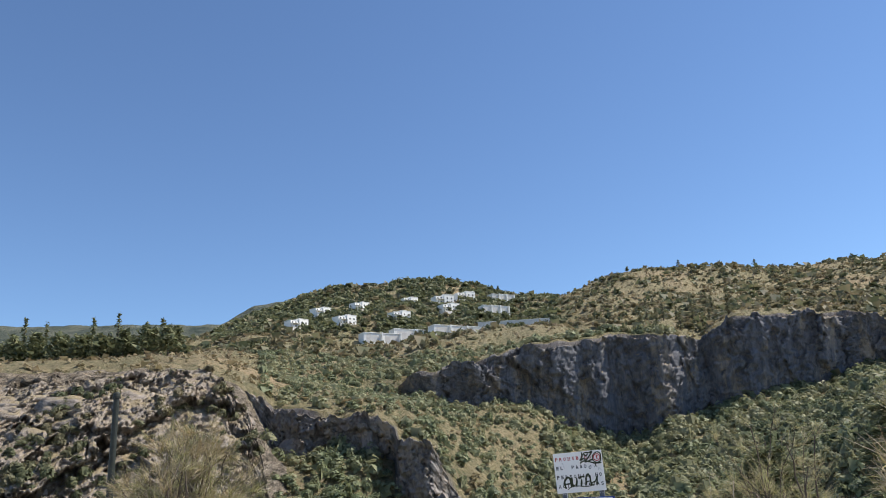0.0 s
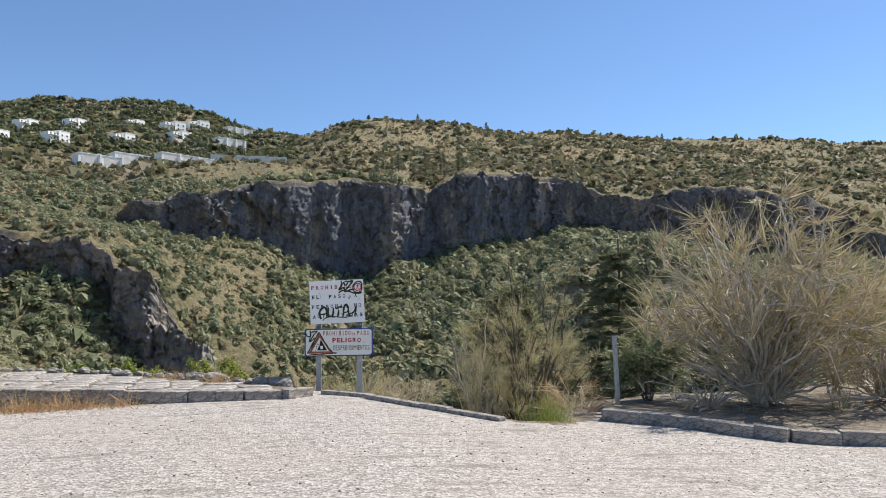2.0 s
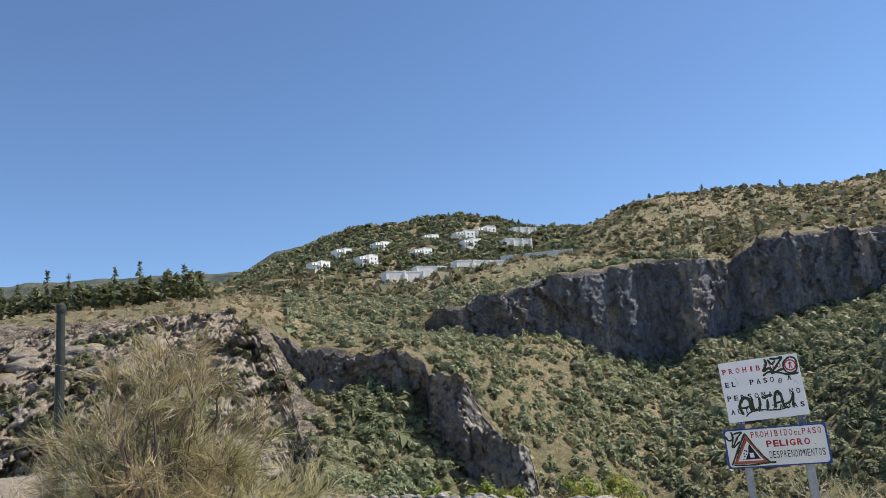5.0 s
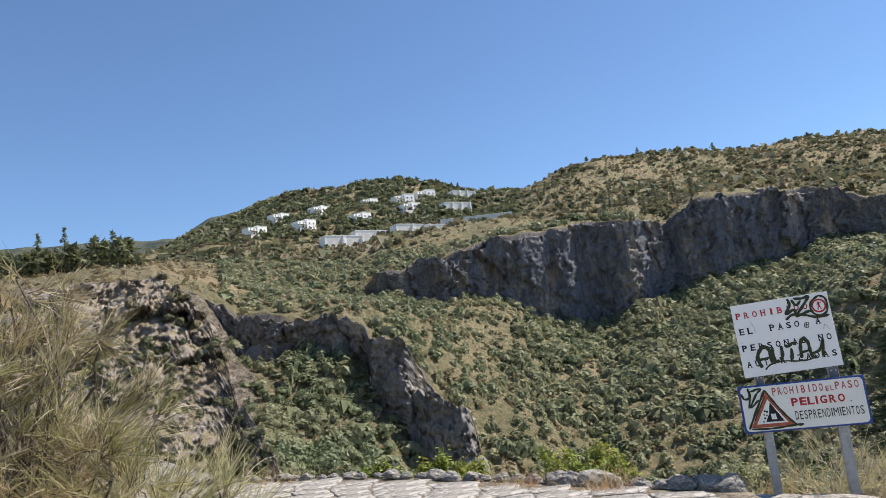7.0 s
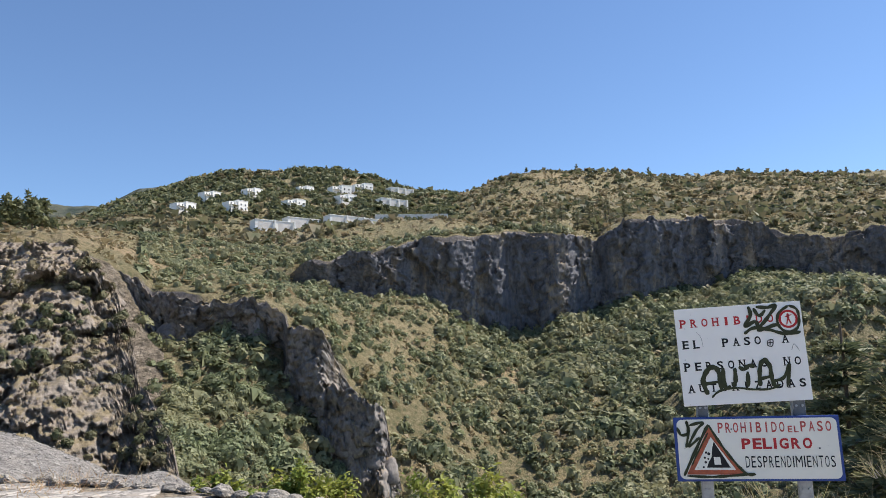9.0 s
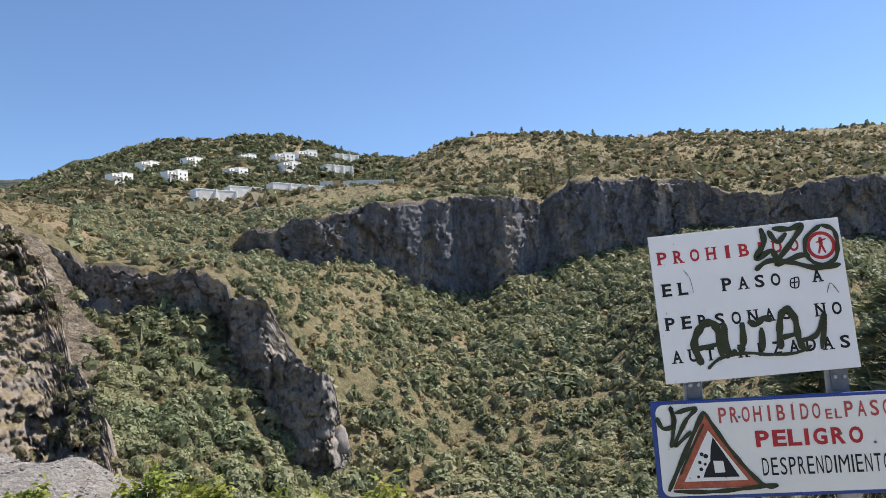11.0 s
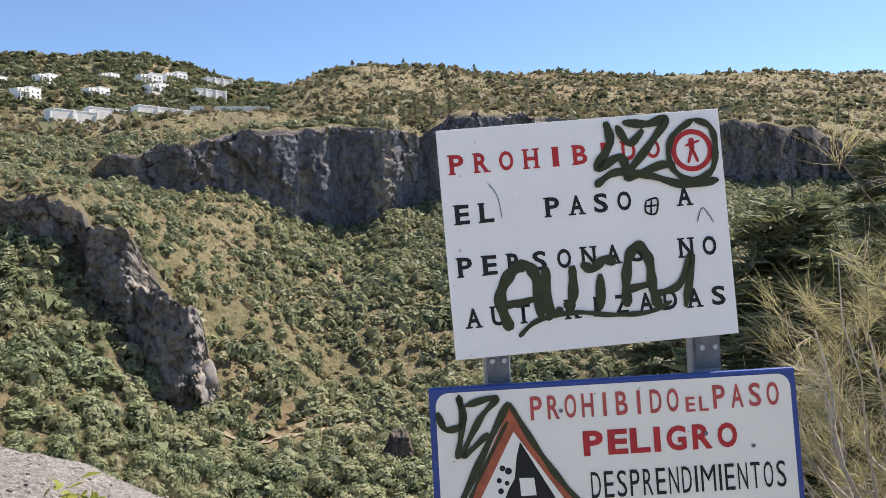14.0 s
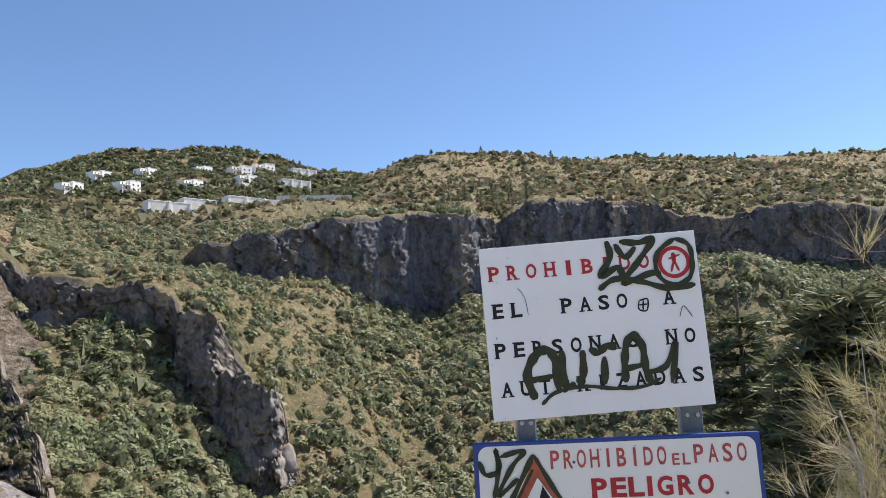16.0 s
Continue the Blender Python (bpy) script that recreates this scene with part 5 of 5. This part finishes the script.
# ---- plants near by ----
def strands(starts, heads, lengths, widths, bend, r, segments=3):
    """Thin tapering blades or stems: each a bent strip of quads."""
    n = len(starts)
    d = heads / np.linalg.norm(heads, axis=1)[:, None]
    side = np.cross(d, r.normal(size=(n, 3)))
    side /= np.linalg.norm(side, axis=1)[:, None]
    drift = r.normal(size=(n, 3)) * bend[:, None]
    v = []
    for k in range(segments + 1):
        t = k / segments
        c = starts + d * (lengths * t)[:, None] + drift * (lengths * t * t)[:, None]
        w = side * (widths * (1 - 0.75 * t))[:, None]
        v += [c - w, c + w]
    v = np.stack(v, 1)
    per = 2 * (segments + 1)
    q = np.array([[2 * k, 2 * k + 1, 2 * k + 3, 2 * k + 2] for k in range(segments)])
    f = (q[None] + (np.arange(n) * per)[:, None, None]).reshape(-1, 4)
    return v.reshape(-1, 3), f


def tubes(paths, radii):
    """Round tapered limbs through point lists."""
    vs, fs, base = [], [], 0
    for pts, r0 in zip(paths, radii):
        n = len(pts)
        for k, p in enumerate(pts):
            d = (pts[min(k + 1, n - 1)] - pts[max(k - 1, 0)]).normalized()
            a = d.orthogonal().normalized()
            b = d.cross(a)
            rad = r0 * (1 - 0.75 * k / (n - 1))
            for i in range(5):
                t = 6.2832 * i / 5
                vs.append(p + a * (rad * math.cos(t)) + b * (rad * math.sin(t)))
        for k in range(n - 1):
            for i in range(5):
                j = (i + 1) % 5
                fs.append((base + k * 5 + i, base + k * 5 + j, base + k * 5 + 5 + j, base + k * 5 + 5 + i))
        base += n * 5
    return np.array([v[:] for v in vs]), np.array(fs)


def broom(place, wide, tall, limbs, per_limb, seed, stem_material, label, length=0.55, width=0.004, up=0.6, wood=M_BARK, dead=0.35, name="broom_bush", low=0.15):
    """A broom bush: crooked woody limbs, and sheaves of thin stems off their outer parts."""
    r = np.random.RandomState(seed)
    ob = empty(name, Matrix.Translation(place))
    paths, radii, st, hd = [], [], [], []
    for k in range(limbs):
        a, out = r.uniform(0, 6.28), np.sqrt(r.uniform(0.02, 1))
        tip = Vector((math.cos(a) * out * wide, math.sin(a) * out * wide, tall * (1 - 0.55 * out * out) * r.uniform(0.42, 1.0)))
        kink = Vector(r.normal(size=3) * 0.17 * wide)
        pts = [Vector((math.cos(a), math.sin(a), 0)) * 0.12 * wide * out, tip * 0.35 + kink * 0.6 + Vector((0, 0, 0.1)), tip * 0.7 + kink, tip]
        fine = []
        for i in range(3):
            for t in (0, 0.33, 0.66):
                fine.append(pts[i].lerp(pts[i + 1], t) + Vector(r.normal(size=3) * 0.015 * wide))
        fine.append(pts[-1])
        paths.append(fine)
        radii.append(r.uniform(0.009, 0.030) * (0.5 + 0.25 * tall))
        clumps = []
        for i in range(3):
            t = low + (1 - low) * r.rand() ** 0.5 if i else 1.0
            q = fine[min(int(t * 9), 9)]
            outward = np.array([q.x, q.y, 0.0])
            outward /= max(np.linalg.norm(outward), 0.05)
            clumps.append((np.array(q[:]) + r.normal(size=3) * 0.07 * (i > 0), outward * r.uniform(0.1, 1.0) + np.array([0, 0, up + r.uniform(-0.5, 0.5)]) + r.normal(size=3) * 0.4))
        for i in range(max(1, per_limb // 9)):
            root, sheaf = clumps[r.randint(3)]
            root, sheaf = root + r.normal(size=3) * 0.045, sheaf + r.normal(size=3) * 0.3
            twig = Vector(sheaf / np.linalg.norm(sheaf))
            paths.append([Vector(root), Vector(root) + twig * (0.3 * length), Vector(root) + twig * (0.75 * length)])
            radii.append(0.005)
            for j in range(9):
                st.append(root + np.array(twig[:]) * length * r.uniform(0.0, 0.55))
                hd.append(np.array(twig[:]) + r.normal(size=3) * 0.3)
    v, f = tubes(paths, radii)
    mesh_object("branchwork", v, f, wood, ob)
    st, hd = np.array(st), np.array(hd)
    n = len(st)
    split = r.rand(n) < dead
    for nm, mask, mat in (("foliage", ~split, stem_material), ("dry_foliage", split, M_DEADSTEM)):
        m = int(mask.sum())
        v, f = strands(st[mask], hd[mask], length * r.uniform(0.5, 1.35, m), width * r.uniform(0.7, 1.3, m), np.full(m, 0.22), r)
        mesh_object(nm, v, f, mat, ob)
    return tagged(ob, label, "bush", "broom bushes")


def tuft(name, place, wide, tall, count, seed, material, label, lean=0.5, width=0.004):
    r = np.random.RandomState(seed)
    st = np.concatenate([r.normal(size=(count, 2)) * wide * 0.45, np.zeros((count, 1))], 1)
    hd = np.concatenate([r.normal(size=(count, 2)) * lean, np.ones((count, 1))], 1)
    v, f = strands(st, hd, tall * r.uniform(0.4, 1.2, count), np.full(count, width), np.full(count, 0.35), r)
    ob = mesh_object(name, v, f, material)
    ob.location = place
    return tagged(ob, label, "grass", "grass tufts")


def leafy_shrub(place, wide, tall, leaves, seed, material, label, leaf=0.05, name="leafy_shrub"):
    """Several arching twigs with broad leaves in clusters."""
    r = np.random.RandomState(seed)
    ob = empty(name, Matrix.Translation(place))
    paths, radii, c = [], [], []
    count = 26
    for k in range(count):
        a, out = r.uniform(0, 6.28), r.uniform(0.2, 1)
        tip = Vector((math.cos(a) * out * wide, math.sin(a) * out * wide * 0.7, tall * r.uniform(0.35, 1.0) * (1.1 - 0.45 * out)))
        pts = [Vector((0, 0, -0.1)) + tip * 0.0, tip * 0.4 + Vector((0, 0, 0.18 * tall)), tip * 0.75 + Vector((0, 0, 0.1 * tall)), tip]
        paths.append(pts)
        radii.append(0.008)
        for i in range(leaves // count):
            t = r.uniform(0.3, 1.0) * 3
            i0 = min(int(t), 2)
            c.append(np.array(pts[i0].lerp(pts[i0 + 1], t - i0)[:]) + r.normal(size=3) * 0.07 * wide)
    v, f = tubes(paths, radii)
    mesh_object("branchwork", v, f, M_BARK, ob)
    c = np.array(c)
    n = len(c)
    a = r.normal(size=(n, 3))
    a[:, 2] *= 0.6
    a /= np.linalg.norm(a, axis=1)[:, None]
    up = np.array([0.3, 0.1, 1.0]) + r.normal(size=(n, 3)) * 0.55
    b = np.cross(up, a)
    b /= np.linalg.norm(b, axis=1)[:, None]
    nrm = np.cross(a, b)
    s = leaf * r.uniform(0.6, 1.3, (n, 1))
    v = np.stack([c - a * s, c + b * s * 0.42 - a * s * 0.1 + nrm * s * 0.18, c + b * s * 0.3 + a * s * 0.6 + nrm * s * 0.12, c + a * s, c - b * s * 0.3 + a * s * 0.6 + nrm * s * 0.12, c - b * s * 0.42 - a * s * 0.1 + nrm * s * 0.18], 1)
    q = np.array([[0, 1, 2, 3], [0, 3, 4, 5]])
    mesh_object("foliage", v.reshape(-1, 3), (q[None] + (np.arange(n) * 6)[:, None, None]).reshape(-1, 4), material, ob)
    return tagged(ob, label, "shrub", "leafy shrubs")


def cedar(place, tall, wide, seed, label):
    """A cedar: straight trunk, tiers of flat boughs, each bough fringed with needle sprays."""
    r = np.random.RandomState(seed)
    ob = empty("cedar", Matrix.Translation(place))
    v, f = tubes([[Vector((0, 0, tall * k / 8)) + Vector((0.03 * math.sin(k), 0.03 * math.cos(k * 1.3), 0)) for k in range(9)]], [0.012 * tall])
    mesh_object("trunk", v, f, M_BARK, ob)
    paths, radii, st, hd = [], [], [], []
    tiers = 24
    for k in range(tiers):
        h = 0.08 + 0.9 * k / tiers
        reach = wide * (1 - h) ** 0.75 + 0.12
        for i in range(6):
            a = i * 1.047 + k * 0.7 + r.uniform(-0.3, 0.3)
            ln = reach * r.uniform(0.65, 1.1)
            d = Vector((math.cos(a), math.sin(a), 0))
            z0 = h * tall + r.uniform(-0.1, 0.1)
            pts = [Vector((0, 0, z0)) + d * (ln * t) + Vector((0, 0, ln * (0.22 * t - 0.34 * t * t))) for t in (0, 0.25, 0.5, 0.75, 1.0)]
            paths.append(pts)
            radii.append(0.012 + 0.008 * ln)
            m = int(50 + 60 * ln)
            for j in range(m):
                t = 4 * r.uniform(0.12, 1.0)
                i0 = min(int(t), 3)
                q = pts[i0].lerp(pts[i0 + 1], t - i0)
                off = r.uniform(-1, 1) * 0.24 * ln * (1.15 - t / 4)
                st.append((q.x - d.y * off, q.y + d.x * off, q.z + r.normal() * 0.03))
                hd.append((d.x * 0.7 - d.y * np.sign(off) * 0.8 + r.normal() * 0.3, d.y * 0.7 + d.x * np.sign(off) * 0.8 + r.normal() * 0.3, 0.1 + r.normal() * 0.18))
    v, f = tubes(paths, radii)
    mesh_object("branchwork", v, f, M_BARK, ob)
    n = len(st)
    v, f = strands(np.array(st), np.array(hd), r.uniform(0.12, 0.32, n), r.uniform(0.02, 0.042, n), np.full(n, 0.2), r, 2)
    mesh_object("foliage", v, f, M_NEEDLE, ob)
    return tagged(ob, label, "cedar tree", "cedars below the lot")


# bushes left of the way
broom((-5.5, 13.35, 0.1), 1.35, 3.1, 110, 126, 1, M_BROOM, "tall olive and brown broom bush beside the terrace", 0.32, 0.0042, 0.55)
broom((-4.3, 13.25, 0.05), 1.1, 1.05, 30, 90, 2, M_BROOMGREEN, "low yellow-green broom bush at the terrace kerb", 0.45, 0.0045, 0.5, dead=0.25)
broom((-7.2, 13.4, 0.1), 1.5, 1.3, 28, 80, 3, M_DEADSTEM, "dry brown broom bush with bare twigs", 0.5, 0.0045, 0.5, M_DEADWOOD)
broom((-5.0, 12.6, 0.0), 1.0, 0.8, 20, 70, 4, M_STRAW, "low tangle of straw-coloured dry broom", 0.4, 0.0045, 0.4)
for gx0, gn in ((-3.1, 260), (-2.5, 420), (-1.9, 420), (-1.2, 160), (-4.0, 200)):
    tuft("dry_grass", (gx0, 13.32, 0.0), 0.42, 0.26, gn, 5 + gn, M_STRAW, "yellow dry grass tuft at the foot of a kerb", 0.9, 0.006)
tuft("dry_grass", (-7.5, 13.1, 0.05), 1.6, 0.5, 900, 6, M_STRAW, "yellow dry grass beneath the broom bushes", 0.7)
tuft("dry_grass", (-0.75, 16.0, 0.17), 0.5, 0.22, 260, 7, M_STRAW, "brown dry grass at the foot of the low wall", 0.8)
tuft("dry_grass", (0.15, 15.2, 0.15), 0.35, 0.26, 200, 8, M_STRAW, "brown dry grass between wall stones", 0.6)
tuft("dry_grass", (2.25, 16.1, -0.55), 0.35, 0.6, 300, 9, M_STRAW, "golden dry grass tuft behind the sign", 0.45)
tuft("dry_grass", (-4.8, 18.4, 0.28), 1.2, 0.2, 240, 10, M_STRAW, "brown dry grass at the foot of the low wall", 0.8)
tuft("green_grass", (4.95, 11.1, -0.35), 0.3, 0.4, 520, 11, M_BRIGHT, "bright green grass tuft at the lot's edge", 0.35)

# on the wall
leafy_shrub((0.0, 16.35, -0.40), 0.80, 1.15, 4200, 12, M_BRIGHT, "bright green leafy shrub growing behind the low wall", 0.038)
leafy_shrub((-2.0, 19.2, -0.5), 0.85, 1.0, 2900, 13, M_BRIGHT, "bright green leafy shrub on the scree edge", 0.043)
leafy_shrub((-2.9, 18.5, -0.1), 0.35, 0.6, 500, 14, M_BRIGHT, "small green leafy shrub behind the low wall", 0.05)
leafy_shrub((2.55, 18.0, lay(2.55, 18.0) - 0.45), 1.1, 1.75, 12000, 15, M_ROUND, "round grey-green bush below the boulders", 0.04, "round_bush")

# right of the sign
broom((2.95, 16.0, lay(2.95, 16.0)), 0.55, 0.95, 22, 55, 20, M_BROOMGREEN, "half-dead little broom bush behind the sign posts", 0.3, 0.0035, 0.6, M_DEADWOOD, 0.5)
broom((3.7, 15.9, lay(3.7, 15.9)), 0.7, 0.9, 20, 50, 26, M_DEADSTEM, "dead grey broom bush beside the sign", 0.35, 0.0035, 0.5, M_DEADWOOD, 0.5)
broom((6.75, 17.2, lay(6.75, 17.2)), 1.7, 5.15, 46, 162, 21, M_BROOMGREEN, "tall broom bush with yellowish tops and bare limbs", 0.30, 0.0026, 0.6, M_BARK, 0.32, low=0.5)
broom((5.6, 17.2, lay(5.6, 17.2)), 1.0, 3.3, 36, 162, 22, M_BROOMGREEN, "olive broom bush leaning out beside the sign", 0.27, 0.0026, 0.5, M_DEADWOOD, 0.38, low=0.45)
broom((9.3, 12.2, -0.2), 2.2, 3.8, 150, 46, 23, M_BROOM, "large half-bare broom bush on a planting bed", 0.42, 0.0085, 0.35, M_DEADWOOD, 0.55)
broom((11.6, 12.0, -0.2), 2.0, 2.6, 70, 65, 24, M_BROOM, "olive broom bush on a planting bed", 0.5, 0.0065, 0.7, M_DEADWOOD, 0.45)
broom((7.9, 11.7, -0.2), 1.0, 0.55, 40, 10, 25, M_DEADSTEM, "heap of bleached dead branches on dry soil", 0.3, 0.004, 0.2, M_DEADWOOD, 0.9)
leafy_shrub((7.55, 13.0, -0.3), 0.85, 1.5, 7000, 27, M_ROUND, "grey-green shrub beside a steel post", 0.04)
broom((6.1, 12.6, -0.5), 0.5, 0.6, 16, 40, 28, M_STRAW, "rust-coloured dead branch at the lot's edge", 0.35, 0.005, 0.1, M_DEADWOOD, 0.2)
cedar((12.5, 24.0, lay(12.5, 24.0)), 3.7 - lay(12.5, 24.0), 3.6, 31, "tall dark green cedar growing below the lot")
cedar((8.6, 25.0, lay(8.6, 25.0)), 2.3 - lay(8.6, 25.0), 2.8, 32, "dark cedar with drooping boughs below the sign")
cedar((7.6, 20.6, lay(7.6, 20.6)), 2.2 - lay(7.6, 20.6), 2.9, 33, "shorter dark cedar beside taller ones")
cedar((15.5, 22.0, lay(15.5, 22.0)), 3.0 - lay(15.5, 22.0), 2.6, 34, "dark cedar growing below the planting bed")


# ---- posts ----
def turned(profile, n=14):
    bm = bmesh.new()
    rows = [[bm.verts.new((r0 * math.cos(6.2832 * i / n), r0 * math.sin(6.2832 * i / n), z)) for i in range(n)] for r0, z in profile]
    for a, b in zip(rows, rows[1:]):
        for i in range(n):
            bm.faces.new((a[i], a[(i + 1) % n], b[(i + 1) % n], b[i]))
    bm.faces.new(rows[-1])
    bm.faces.new(rows[0][::-1])
    return bm


lamp = empty("street_lamp", Matrix.Translation((-7.7, 14.6, 0.22)))
part("base", turned([(0.19, -0.1), (0.19, 0.12), (0.15, 0.18), (0.14, 0.7), (0.16, 0.78), (0.15, 0.92), (0.10, 0.98)]), M_LAMPPOST, lamp)
part("collar", turned([(0.09, 0.985), (0.125, 1.0), (0.125, 1.06), (0.085, 1.12)]), M_LAMPPOST, lamp)
part("pole", turned([(0.078, 1.125), (0.072, 1.6), (0.06, 3.45)]), M_LAMPPOST, lamp)
part("cap", turned([(0.075, 3.455), (0.08, 3.5), (0.07, 3.56), (0.03, 3.6)]), M_LAMPPOST, lamp)
tagged(lamp, "dark green iron lamp post without lantern, beside broom bushes", "lamp post")

marker = empty("marker_post", Matrix.Translation((6.52, 12.1, -0.15)) @ pose(0, 0, 0, 0, -1.5, 10))
part("shaft", box(-0.03, -0.03, 0, 0.03, 0.03, 1.08, 0.006), M_GALV, marker)
part("cap", box(-0.036, -0.036, 1.082, 0.036, 0.036, 1.10, 0.004), M_GALV, marker)
tagged(marker, "slim grey steel post at the corner of a planting bed", "post")
